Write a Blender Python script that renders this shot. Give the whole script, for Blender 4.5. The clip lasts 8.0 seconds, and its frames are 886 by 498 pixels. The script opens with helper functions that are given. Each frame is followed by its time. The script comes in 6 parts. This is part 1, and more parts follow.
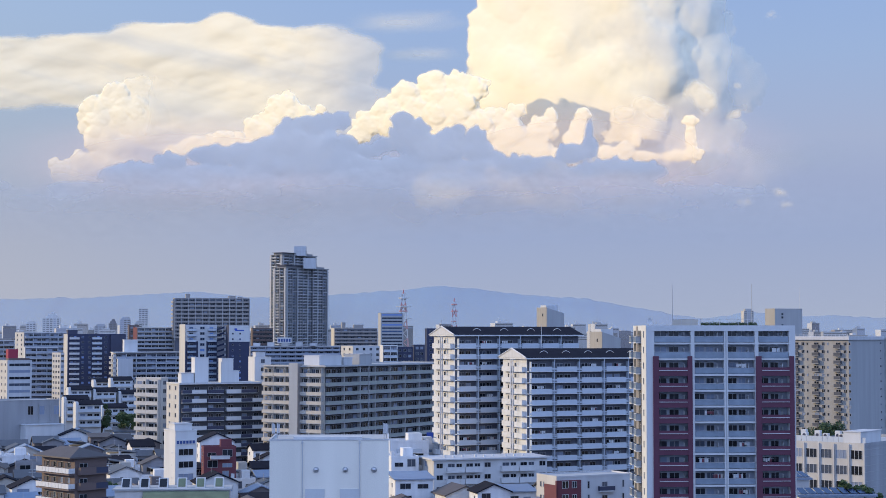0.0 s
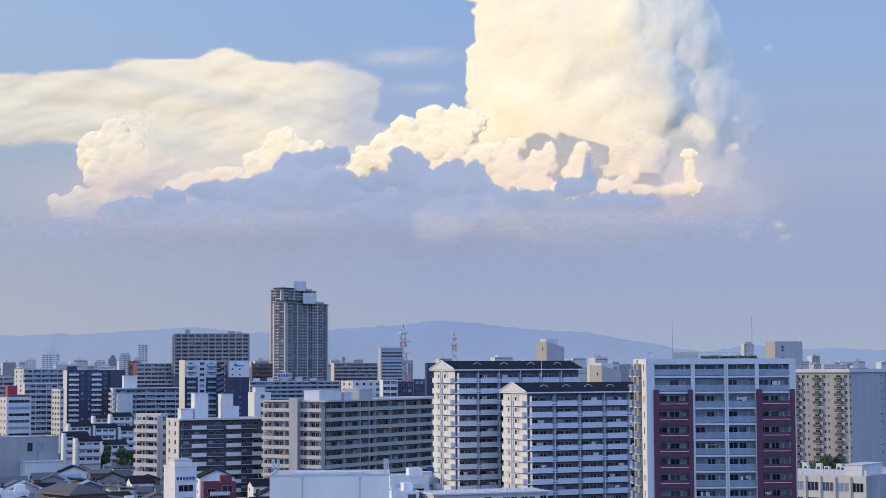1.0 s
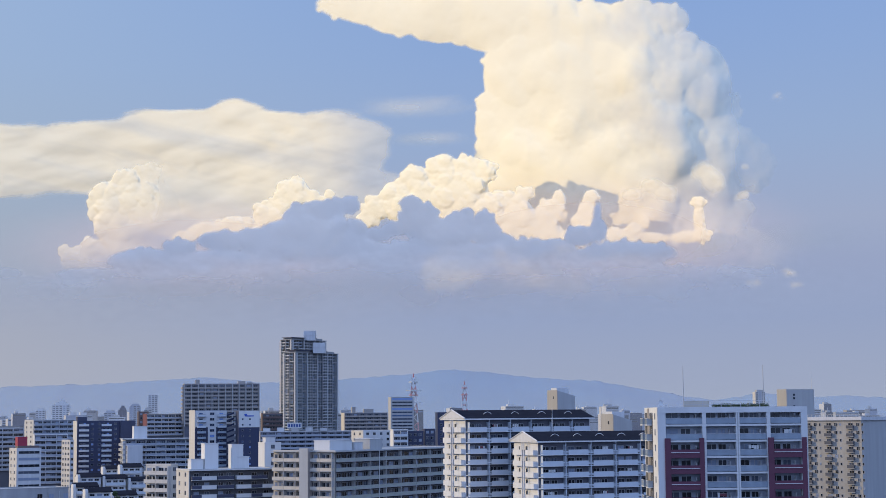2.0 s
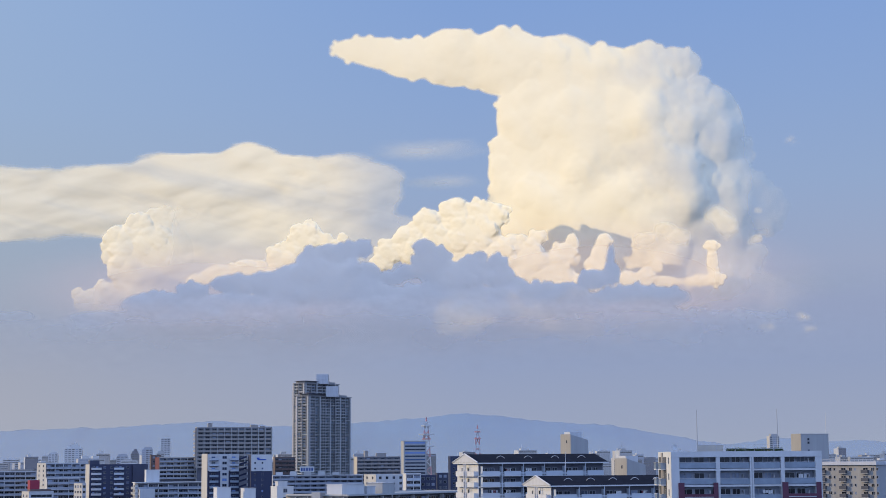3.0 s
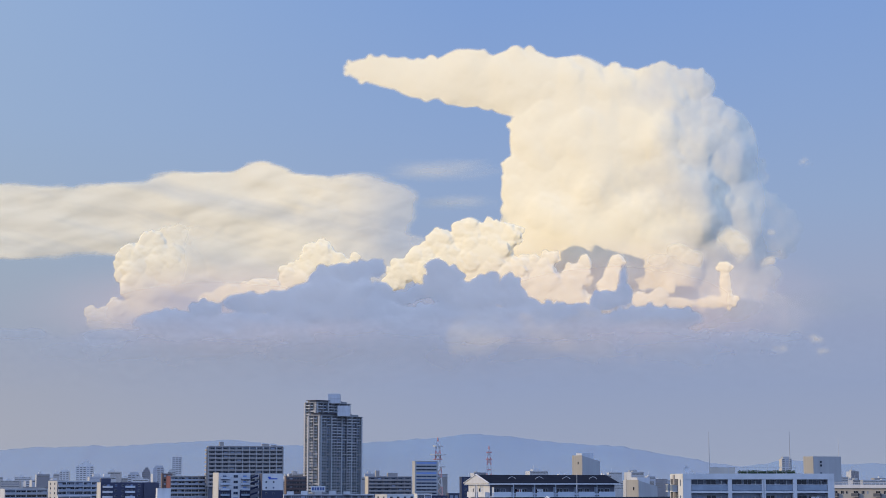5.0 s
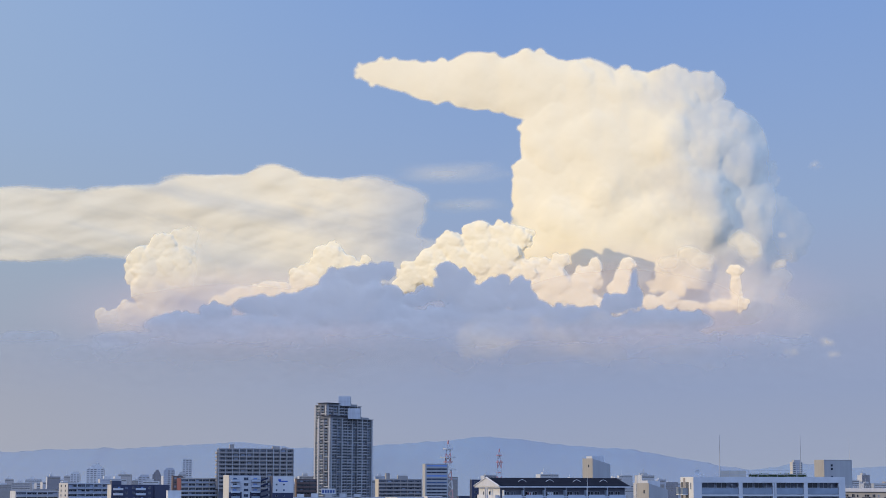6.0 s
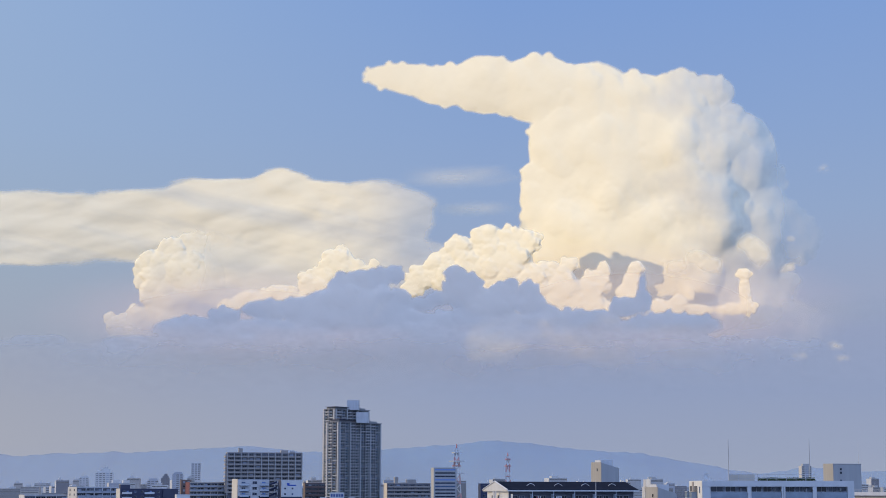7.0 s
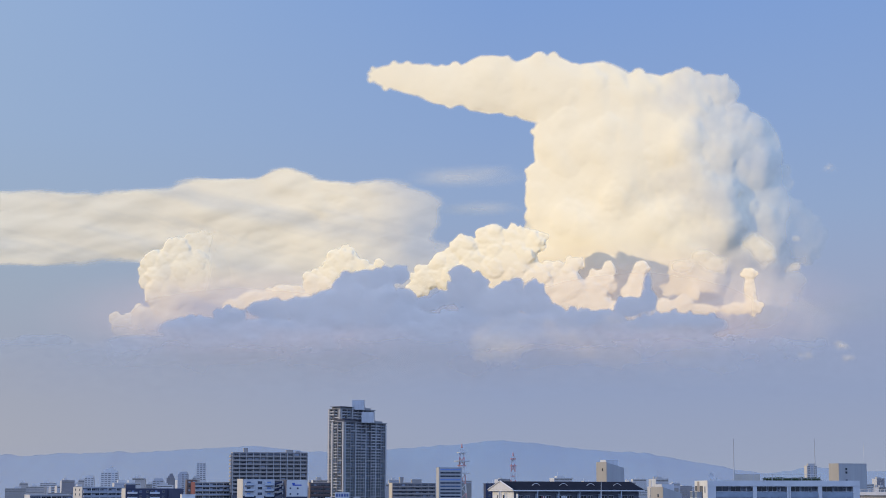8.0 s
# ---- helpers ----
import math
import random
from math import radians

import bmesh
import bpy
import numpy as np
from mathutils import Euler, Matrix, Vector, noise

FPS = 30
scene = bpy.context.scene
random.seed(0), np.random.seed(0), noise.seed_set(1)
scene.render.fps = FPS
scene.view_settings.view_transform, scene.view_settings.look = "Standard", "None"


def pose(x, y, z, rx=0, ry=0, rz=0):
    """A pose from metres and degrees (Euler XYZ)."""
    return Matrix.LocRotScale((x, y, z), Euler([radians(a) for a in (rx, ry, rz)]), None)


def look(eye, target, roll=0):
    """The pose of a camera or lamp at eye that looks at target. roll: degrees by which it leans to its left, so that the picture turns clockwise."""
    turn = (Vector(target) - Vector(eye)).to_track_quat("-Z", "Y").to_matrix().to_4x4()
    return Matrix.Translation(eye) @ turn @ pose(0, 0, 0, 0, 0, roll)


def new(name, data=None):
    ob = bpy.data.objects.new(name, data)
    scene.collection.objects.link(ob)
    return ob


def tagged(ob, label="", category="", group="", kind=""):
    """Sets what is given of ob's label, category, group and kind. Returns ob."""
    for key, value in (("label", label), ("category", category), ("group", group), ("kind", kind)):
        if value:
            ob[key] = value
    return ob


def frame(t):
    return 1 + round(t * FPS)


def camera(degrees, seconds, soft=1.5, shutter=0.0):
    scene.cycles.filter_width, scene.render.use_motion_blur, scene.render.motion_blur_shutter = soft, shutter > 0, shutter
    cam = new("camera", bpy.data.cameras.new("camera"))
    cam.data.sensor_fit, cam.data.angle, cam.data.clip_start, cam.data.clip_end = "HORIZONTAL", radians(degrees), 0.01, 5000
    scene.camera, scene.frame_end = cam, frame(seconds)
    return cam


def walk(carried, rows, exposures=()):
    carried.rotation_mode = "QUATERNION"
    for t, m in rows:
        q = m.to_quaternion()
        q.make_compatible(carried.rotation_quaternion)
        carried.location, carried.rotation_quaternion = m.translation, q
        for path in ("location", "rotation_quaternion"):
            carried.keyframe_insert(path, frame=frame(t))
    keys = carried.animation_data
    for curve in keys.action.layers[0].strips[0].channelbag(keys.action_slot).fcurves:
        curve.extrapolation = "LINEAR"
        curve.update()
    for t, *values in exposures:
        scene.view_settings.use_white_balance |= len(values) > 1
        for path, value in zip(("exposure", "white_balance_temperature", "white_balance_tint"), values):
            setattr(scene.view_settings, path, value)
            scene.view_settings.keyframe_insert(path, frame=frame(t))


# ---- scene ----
# ---- camera: it stands on a high balcony and tilts up, drifting a little to the left ----
EYE = 45.0
cam = camera(29.0, 8.0, soft=0.7)
ROWS = [  # seconds, yaw, pitch, roll in degrees
    (0.0, 0.000, 2.816, -0.000),
    (0.5, -0.022, 3.322, -0.132),
    (1.0, -0.020, 3.965, -0.272),
    (1.5, 0.102, 4.759, -0.393),
    (3.0, 0.727, 7.063, -0.397),
    (3.5, 0.814, 7.495, -0.276),
    (4.0, 0.868, 7.679, -0.191),
    (4.5, 0.989, 7.712, -0.095),
    (6.0, 1.502, 7.826, 0.085),
    (6.5, 1.660, 7.890, 0.082),
    (7.0, 1.784, 7.954, 0.082),
    (7.5, 1.895, 7.974, 0.097),
    (8.0, 1.957, 7.948, 0.078),
]
walk(cam, [(t, pose(0, 0, EYE, 90 + pitch, 0, yaw) @ pose(0, 0, 0, 0, 0, roll)) for t, yaw, pitch, roll in ROWS],
     exposures=[(0.0, 0.18), (0.5, 0.17), (1.0, 0.13), (1.5, 0.08), (3.0, -0.03), (3.5, -0.05), (8.0, -0.06)])


# ---- world and sun: a low evening sun on the left, clear blue sky over a lavender haze ----
def lin(r, g, b):
    """Linear colour from 0..255 values."""
    return tuple((c / 255 / 12.92 if c <= 10 else ((c / 255 + 0.055) / 1.055) ** 2.4) for c in (r, g, b)) + (1.0,)


SUN_AZ, SUN_EL = -84.0, 16.0  # degrees from the view direction (+y), to the right positive
world = bpy.data.worlds.new("world")
scene.world = world
world.use_nodes = True
wn, wl = world.node_tree.nodes, world.node_tree.links
wn.clear()
w_out = wn.new("ShaderNodeOutputWorld")
w_bg = wn.new("ShaderNodeBackground")
w_bg.inputs["Strength"].default_value = 1.0
sky = wn.new("ShaderNodeTexSky")
sky.sky_type, sky.sun_disc = "NISHITA", False
sky.sun_elevation, sky.sun_rotation = radians(SUN_EL), radians(SUN_AZ)
sky.altitude, sky.air_density, sky.dust_density, sky.ozone_density = 40, 1.0, 1.5, 2.0
dim = wn.new("ShaderNodeMix")
dim.data_type, dim.blend_type = "RGBA", "MULTIPLY"
dim.inputs["Factor"].default_value = 1.0
dim.inputs["B"].default_value = (0.1, 0.1, 0.1, 1)
wl.new(sky.outputs["Color"], dim.inputs["A"])
w_co = wn.new("ShaderNodeTexCoord")
w_sep = wn.new("ShaderNodeSeparateXYZ")
wl.new(w_co.outputs["Generated"], w_sep.inputs[0])
ramp = wn.new("ShaderNodeValToRGB")
stretch = wn.new("ShaderNodeMath")
stretch.operation, stretch.use_clamp = "MULTIPLY", True
stretch.inputs[1].default_value = 2.5
wl.new(w_sep.outputs["Z"], stretch.inputs[0])
wl.new(stretch.outputs[0], ramp.inputs["Fac"])
haze_stops = ((0.0, (163, 172, 192)), (0.05, (156, 167, 194)), (0.14, (148, 162, 196)), (0.22, (151, 163, 196)), (0.28, (157, 169, 199)), (0.4, (149, 171, 208)), (0.52, (141, 168, 213)), (0.7, (130, 163, 218)), (0.8, (124, 160, 218)), (1.0, (116, 157, 221)))
while len(ramp.color_ramp.elements) < len(haze_stops):
    ramp.color_ramp.elements.new(0.5)
for stop, (at, rgb) in zip(ramp.color_ramp.elements, haze_stops):
    stop.position, stop.color = at, lin(*rgb)
both = wn.new("ShaderNodeMix")
both.data_type = "RGBA"
both.inputs["Factor"].default_value = 0.95
wl.new(dim.outputs["Result"], both.inputs["A"])
wl.new(ramp.outputs["Color"], both.inputs["B"])
# paler towards the evening sun
west = wn.new("ShaderNodeMapRange")
west.inputs["From Min"].default_value, west.inputs["From Max"].default_value = 0.0, -0.3
west.inputs["To Min"].default_value, west.inputs["To Max"].default_value = 0.0, 0.7
wl.new(w_sep.outputs["X"], west.inputs["Value"])
pale_west = wn.new("ShaderNodeMix")
pale_west.data_type = "RGBA"
low_west = wn.new("ShaderNodeValToRGB")
west_stops = ((0.0, (176, 176, 183)), (0.16, (169, 172, 182)), (0.3, (160, 175, 190)), (0.5, (160, 182, 210)), (1.0, (158, 187, 224)))
while len(low_west.color_ramp.elements) < len(west_stops):
    low_west.color_ramp.elements.new(0.5)
for stop, (at, rgb) in zip(low_west.color_ramp.elements, west_stops):
    stop.position, stop.color = at, lin(*rgb)
wl.new(stretch.outputs[0], low_west.inputs["Fac"])
wl.new(low_west.outputs["Color"], pale_west.inputs["B"])
wl.new(west.outputs[0], pale_west.inputs["Factor"])
wl.new(both.outputs["Result"], pale_west.inputs["A"])
# the sky behind the camera, away from the view, is filled with bright evening cloud
rear = wn.new("ShaderNodeMapRange")
rear.interpolation_type = "SMOOTHSTEP"
rear.inputs["From Min"].default_value, rear.inputs["From Max"].default_value = 0.5, -0.7
rear.inputs["To Min"].default_value, rear.inputs["To Max"].default_value = 0.0, 1.0
wl.new(w_sep.outputs["Y"], rear.inputs["Value"])
fill = wn.new("ShaderNodeMix")
fill.data_type = "RGBA"
fill.inputs["B"].default_value = (0.61, 0.86, 1.52, 1)
wl.new(rear.outputs[0], fill.inputs["Factor"])
wl.new(pale_west.outputs["Result"], fill.inputs["A"])
wl.new(fill.outputs["Result"], w_bg.inputs["Color"])
wl.new(w_bg.outputs[0], w_out.inputs["Surface"])

sun_data = bpy.data.lights.new("sun", "SUN")
sun_data.energy, sun_data.angle, sun_data.color = 2.9, radians(0.5), (1.0, 0.765, 0.42)
sun = new("sun", sun_data)
sun.matrix_world = look((0, 0, 0), (-math.sin(radians(SUN_AZ)) * math.cos(radians(SUN_EL)), -math.cos(radians(SUN_AZ)) * math.cos(radians(SUN_EL)), -math.sin(radians(SUN_EL))))


# ---- materials ----
def surface(name, rgb, rough=0.8, vary=0.12, scale=0.6, bump=0.15, metal=0.0, streak=0.0, fine=6.0, spread=0.0):
    """Paint, render, metal or tile: base colour with stains at two scales, fine relief, rain streaks and a spread from piece to piece."""
    m = bpy.data.materials.new(name)
    m.use_nodes = True
    n, l = m.node_tree.nodes, m.node_tree.links
    b = n["Principled BSDF"]
    b.inputs["Roughness"].default_value, b.inputs["Metallic"].default_value = rough, metal
    co = n.new("ShaderNodeTexCoord")
    big, small = n.new("ShaderNodeTexNoise"), n.new("ShaderNodeTexNoise")
    big.inputs["Scale"].default_value, big.inputs["Detail"].default_value = scale, 5
    small.inputs["Scale"].default_value, small.inputs["Detail"].default_value = fine, 3
    l.new(co.outputs["Object"], small.inputs["Vector"])
    if streak:
        mp = n.new("ShaderNodeMapping")
        mp.inputs["Scale"].default_value = (1.6, 1.6, 0.12)
        l.new(co.outputs["Object"], mp.inputs["Vector"])
        l.new(mp.outputs[0], big.inputs["Vector"])
    else:
        l.new(co.outputs["Object"], big.inputs["Vector"])
    add = n.new("ShaderNodeMath")
    add.operation = "MULTIPLY_ADD"
    add.inputs[1].default_value = 0.4
    l.new(small.outputs["Fac"], add.inputs[0])
    l.new(big.outputs["Fac"], add.inputs[2])
    if spread:
        info = n.new("ShaderNodeObjectInfo")
        add2 = n.new("ShaderNodeMath")
        add2.operation = "MULTIPLY_ADD"
        add2.inputs[1].default_value = spread
        l.new(info.outputs["Random"], add2.inputs[0])
        l.new(add.outputs[0], add2.inputs[2])
        add = add2
    mr = n.new("ShaderNodeMapRange")
    mr.inputs["From Min"].default_value, mr.inputs["From Max"].default_value = 0.35, 1.05 + spread
    mr.inputs["To Min"].default_value, mr.inputs["To Max"].default_value = 1 - vary - streak, 1 + vary
    l.new(add.outputs[0], mr.inputs["Value"])
    mul = n.new("ShaderNodeMix")
    mul.data_type, mul.blend_type = "RGBA", "MULTIPLY"
    mul.inputs["Factor"].default_value = 1.0
    mul.inputs["A"].default_value = (*rgb, 1)
    l.new(mr.outputs[0], mul.inputs["B"])
    l.new(mul.outputs["Result"], b.inputs["Base Color"])
    if bump:
        bp = n.new("ShaderNodeBump")
        bp.inputs["Strength"].default_value, bp.inputs["Distance"].default_value = bump, 0.03
        l.new(small.outputs["Fac"], bp.inputs["Height"])
        l.new(bp.outputs[0], b.inputs["Normal"])
    return m


def glazing(name, rgb, rough=0.08):
    """Window glass seen from far: a dark room behind a glossy pane, with curtains in some."""
    m = bpy.data.materials.new(name)
    m.use_nodes = True
    n, l = m.node_tree.nodes, m.node_tree.links
    b = n["Principled BSDF"]
    b.inputs["Roughness"].default_value, b.inputs["IOR"].default_value = rough, 1.38
    info = n.new("ShaderNodeObjectInfo")
    r = n.new("ShaderNodeValToRGB")
    r.color_ramp.interpolation = "CONSTANT"
    for k, at, gain in ((0, 0.0, 0.5), (1, 0.45, 1.0)):
        r.color_ramp.elements[k].position, r.color_ramp.elements[k].color = at, (rgb[0] * gain, rgb[1] * gain, rgb[2] * gain, 1)
    for at, gain in ((0.70, 3.0), (0.86, 9.0)):
        e = r.color_ramp.elements.new(at)
        e.color = (rgb[0] * gain, rgb[1] * gain, rgb[2] * gain, 1)
    l.new(info.outputs["Random"], r.inputs["Fac"])
    l.new(r.outputs["Color"], b.inputs["Base Color"])
    return m


WHITE = surface("white_render", (0.57, 0.58, 0.59), 0.8, 0.08, 0.3, 0.1, 0, 0.06)
CREAM = surface("cream_render", (0.50, 0.485, 0.46), 0.8, 0.09, 0.3, 0.1, 0, 0.08)
BEIGE = surface("beige_tile", (0.48, 0.44, 0.38), 0.7, 0.1, 0.3, 0.1, 0, 0.08)
GREY = surface("grey_render", (0.36, 0.37, 0.38), 0.8, 0.1, 0.3, 0.1, 0, 0.08)
TOWERGREY = surface("dark_grey_tower_render", (0.25, 0.255, 0.265), 0.8, 0.1, 0.3, 0.1, 0, 0.08)
PALE = surface("pale_grey_render", (0.52, 0.53, 0.55), 0.8, 0.1, 0.3, 0.1, 0, 0.1)
TAUPE = surface("taupe_render", (0.30, 0.275, 0.26), 0.8, 0.1, 0.3, 0.1, 0, 0.05)
DARK = surface("dark_tile", (0.035, 0.042, 0.08), 0.6, 0.15, 0.3, 0.1)
NAVY = surface("navy_tile", (0.018, 0.026, 0.07), 0.5, 0.15, 0.3, 0.1)
MAROON = surface("maroon_tile", (0.095, 0.024, 0.05), 0.6, 0.15, 0.4, 0.15)
BROWN = surface("brown_tile", (0.125, 0.09, 0.085), 0.7, 0.14, 0.4, 0.15)
BRICKRED = surface("red_brick_tile", (0.13, 0.032, 0.045), 0.7, 0.14, 0.5, 0.2)
CONCRETE = surface("weathered_concrete", (0.32, 0.33, 0.35), 0.9, 0.2, 0.15, 0.2, 0, 0.16)
PANEL = surface("balcony_panel", (0.45, 0.50, 0.56), 0.5, 0.06, 0.4, 0.05)
FROST = surface("frosted_balcony_glass", (0.21, 0.26, 0.32), 0.15, 0.25, 0.5, 0.0, 0, 0, 1.2)
GREENISH = surface("green_grey_panel", (0.30, 0.33, 0.31), 0.4, 0.1, 0.4, 0.05)
METAL = surface("galvanised_metal", (0.45, 0.46, 0.48), 0.4, 0.1, 0.8, 0.05, 0.8)
FRAME = surface("window_frame_aluminium", (0.32, 0.33, 0.35), 0.45, 0.06, 1, 0, 0.3)
GLASS = glazing("window_glass", (0.025, 0.03, 0.04))
BLUEGLASS = glazing("blue_window_glass", (0.016, 0.028, 0.06), 0.05)
SLATE = surface("dark_slate_roof", (0.02, 0.021, 0.03), 0.95, 0.25, 0.5, 0.3, 0, 0, 4)
SLATE.node_tree.nodes["Principled BSDF"].inputs["Specular IOR Level"].default_value = 0.08
TILE = surface("grey_roof_tile", (0.075, 0.08, 0.095), 0.5, 0.3, 0.6, 0.5, 0, 0, 5, 0.5)
BROWNTILE = surface("brown_roof_tile", (0.085, 0.07, 0.068), 0.6, 0.3, 0.6, 0.5, 0, 0, 5, 0.3)
TINROOF = surface("blue_steel_roof", (0.22, 0.27, 0.36), 0.45, 0.2, 0.5, 0.2, 0.2, 0, 4, 0.3)
FLATROOF = surface("flat_roof_membrane", (0.40, 0.41, 0.42), 0.9, 0.2, 0.25, 0.2)
ASPHALT = surface("asphalt", (0.05, 0.05, 0.055), 0.95, 0.3, 0.05, 0.2, 0, 0, 0.8)
# red paint of the masts, paled by mixing distance haze into its colour
HAZEDRED = surface("mast_red_and_haze", (0.5, 0.19, 0.19), 0.6, 0.1, 0.8, 0.05)
RED = surface("red_paint", (0.30, 0.02, 0.05), 0.5, 0.1, 0.8, 0.05)
BLUE = surface("blue_sheet", (0.02, 0.07, 0.38), 0.5, 0.1, 0.6, 0.1)
SIGNBLUE = surface("sign_blue", (0.02, 0.06, 0.22), 0.5, 0.05, 1, 0)
SOLAR = surface("solar_cell", (0.015, 0.025, 0.08), 0.15, 0.15, 0.8, 0)
LEAF = surface("leaf_green", (0.045, 0.075, 0.022), 0.7, 0.4, 0.4, 0.2, 0, 0, 3, 0.2)
BARK = surface("bark", (0.08, 0.06, 0.045), 0.9, 0.3, 1, 0.4)
HOUSEWALLS = [surface("house_wall", c, 0.85, 0.12, 0.4, 0.15, 0, 0.1) for c in ((0.68, 0.69, 0.71), (0.42, 0.40, 0.37), (0.24, 0.24, 0.26), (0.62, 0.61, 0.6), (0.14, 0.125, 0.13), (0.72, 0.72, 0.73))]
ROOFS = [TILE, SLATE, TILE, TINROOF, BROWNTILE, TILE]
# shade behind balconies put into a colour darker than the walls
SHADEDRECESS = surface("recess_shade_colour", (0.10, 0.105, 0.13), 0.8, 0.12, 0.3, 0.1)
# dark tone: recess shade as colour on some blocks, plain dark tile elsewhere
DARKTILESHADE = surface("dark_tile_and_shade", (0.075, 0.078, 0.09), 0.8, 0.15, 0.3, 0.1)
TAN = surface("tan_render", (0.33, 0.315, 0.29), 0.85, 0.1, 0.3, 0.1, 0, 0.1)
STONEGREY = surface("warm_grey_render", (0.80, 0.75, 0.66), 0.85, 0.1, 0.12, 0.15, 0, 0.1)
MOSSROOF = surface("mossy_green_roof", (0.13, 0.16, 0.10), 0.8, 0.3, 0.5, 0.2)
DULLPANEL = surface("dull_blue_grey_panel", (0.29, 0.32, 0.38), 0.6, 0.1, 0.4, 0.05)


# ---- mesh helpers ----
def mesh_of(name, boxes, mats):
    """One mesh out of boxes (x0, y0, z0, x1, y1, z1, slot)."""
    verts, faces, slots = [], [], []
    for x0, y0, z0, x1, y1, z1, *slot in boxes:
        k = len(verts)
        verts += [(x0, y0, z0), (x1, y0, z0), (x1, y1, z0), (x0, y1, z0), (x0, y0, z1), (x1, y0, z1), (x1, y1, z1), (x0, y1, z1)]
        faces += [(k, k + 3, k + 2, k + 1), (k + 4, k + 5, k + 6, k + 7), (k, k + 1, k + 5, k + 4), (k + 1, k + 2, k + 6, k + 5), (k + 2, k + 3, k + 7, k + 6), (k + 3, k, k + 4, k + 7)]
        slots += [slot[0] if slot else 0] * 6
    me = bpy.data.meshes.new(name)
    me.from_pydata(verts, [], faces)
    for m in mats:
        me.materials.append(m)
    me.polygons.foreach_set("material_index", slots)
    return me


def poly_mesh(name, verts, faces, mats, smooth=False):
    me = bpy.data.meshes.new(name)
    me.from_pydata(verts, [], faces)
    for m in mats:
        me.materials.append(m)
    if smooth:
        me.polygons.foreach_set("use_smooth", [True] * len(me.polygons))
    return me


def fix_normals(me):
    bm = bmesh.new()
    bm.from_mesh(me)
    bmesh.ops.recalc_face_normals(bm, faces=bm.faces)
    bm.to_mesh(me)
    bm.free()
    return me


def bar(name, p, q, r, mat, sides=8, r2=None):
    """A round bar from p to q, tapering from r to r2."""
    p, q, r2 = Vector(p), Vector(q), r if r2 is None else r2
    turn = (q - p).to_track_quat("Z", "Y").to_matrix()
    verts = []
    for c, rad in ((p, r), (q, r2)):
        verts += [c + turn @ Vector((rad * math.cos(2 * math.pi * k / sides), rad * math.sin(2 * math.pi * k / sides), 0)) for k in range(sides)]
    faces = [(k, (k + 1) % sides, sides + (k + 1) % sides, sides + k) for k in range(sides)]
    faces += [tuple(range(sides))[::-1], tuple(range(sides, 2 * sides))]
    return poly_mesh(name, verts, faces, [mat])


def thing(name, label, category, m, group="", kind=""):
    ob = new(name)
    ob.matrix_basis = m
    return tagged(ob, label, category, group, kind)


def put(name, me, parent, m=None, label=""):
    """A part: the mesh me under parent, at the local pose m."""
    ob = new(name, me)
    ob.parent = parent
    if m is not None:
        ob.matrix_basis = m
    return tagged(ob, label)


CACHE = {}


def window_mesh(w, h, frame_mat, glass_mat, leaves=2):
    """A window in one piece: frame and mullions proud of the wall, panes set back between them."""
    key = ("win", round(w, 2), round(h, 2), frame_mat.name, glass_mat.name, leaves)
    if key not in CACHE:
        t = 0.07
        xs = [0, t]
        for k in range(1, leaves):
            xs += [w * k / leaves - t / 2, w * k / leaves + t / 2]
        xs += [w - t, w]
        zs = [0, t, h - t, h]
        n = len(xs)
        verts = [(x, -0.08, z) for z in zs for x in xs]
        faces, slots = [], []
        for r in range(3):
            for c in range(n - 1):
                q = (r * n + c, r * n + c + 1, (r + 1) * n + c + 1, (r + 1) * n + c)
                if r == 1 and c % 2:
                    k = len(verts)
                    verts += [(verts[i][0], -0.015, verts[i][2]) for i in q]
                    faces += [(q[i], q[(i + 1) % 4], k + (i + 1) % 4, k + i) for i in range(4)] + [(k, k + 1, k + 2, k + 3)]
                    slots += [0] * 4 + [1]
                else:
                    faces.append(q)
                    slots.append(0)
        k = len(verts)
        corner = (0, n - 1, 4 * n - 1, 3 * n)
        verts += [(verts[i][0], 0, verts[i][2]) for i in corner]
        faces += [(corner[(i + 1) % 4], corner[i], k + i, k + (i + 1) % 4) for i in range(4)]
        slots += [0] * 4
        me = poly_mesh("window", verts, faces, [frame_mat, glass_mat])
        me.polygons.foreach_set("material_index", slots)
        CACHE[key] = me
    return CACHE[key]


def balcony_mesh(w, out, mat, slab_mat, high=1.1, ends=True, gap=0.0, fin=0.0):
    """A balcony bay: slab, front parapet (lifted by gap on stubs), returns, and a partition screen."""
    key = ("balc", round(w, 2), round(out, 2), mat.name, slab_mat.name, high, ends, gap, fin)
    if key not in CACHE:
        b = [(0, -out, -0.2, w, 0, 0, 1), (0.02, -out + 0.01, gap, w - 0.02, -out + 0.11, high, 0), (0, -out - 0.02, high, w, -out + 0.14, high + 0.06, 1)]
        if gap:
            b += [(w * k / 4 - 0.03 + 0.06, -out + 0.03, 0, w * k / 4 + 0.03 + 0.06, -out + 0.09, gap, 1) for k in range(4)]
        if fin:
            b += [(w - 0.22, -out + 0.02, high + 0.06, w, -0.0, fin, 1)]
        if ends:
            b += [(0, -out + 0.11, 0, 0.1, 0, high, 0), (w - 0.1, -out + 0.11, 0, w, 0, high, 0)]
        CACHE[key] = mesh_of("balcony", b, [mat, slab_mat])
    return CACHE[key]


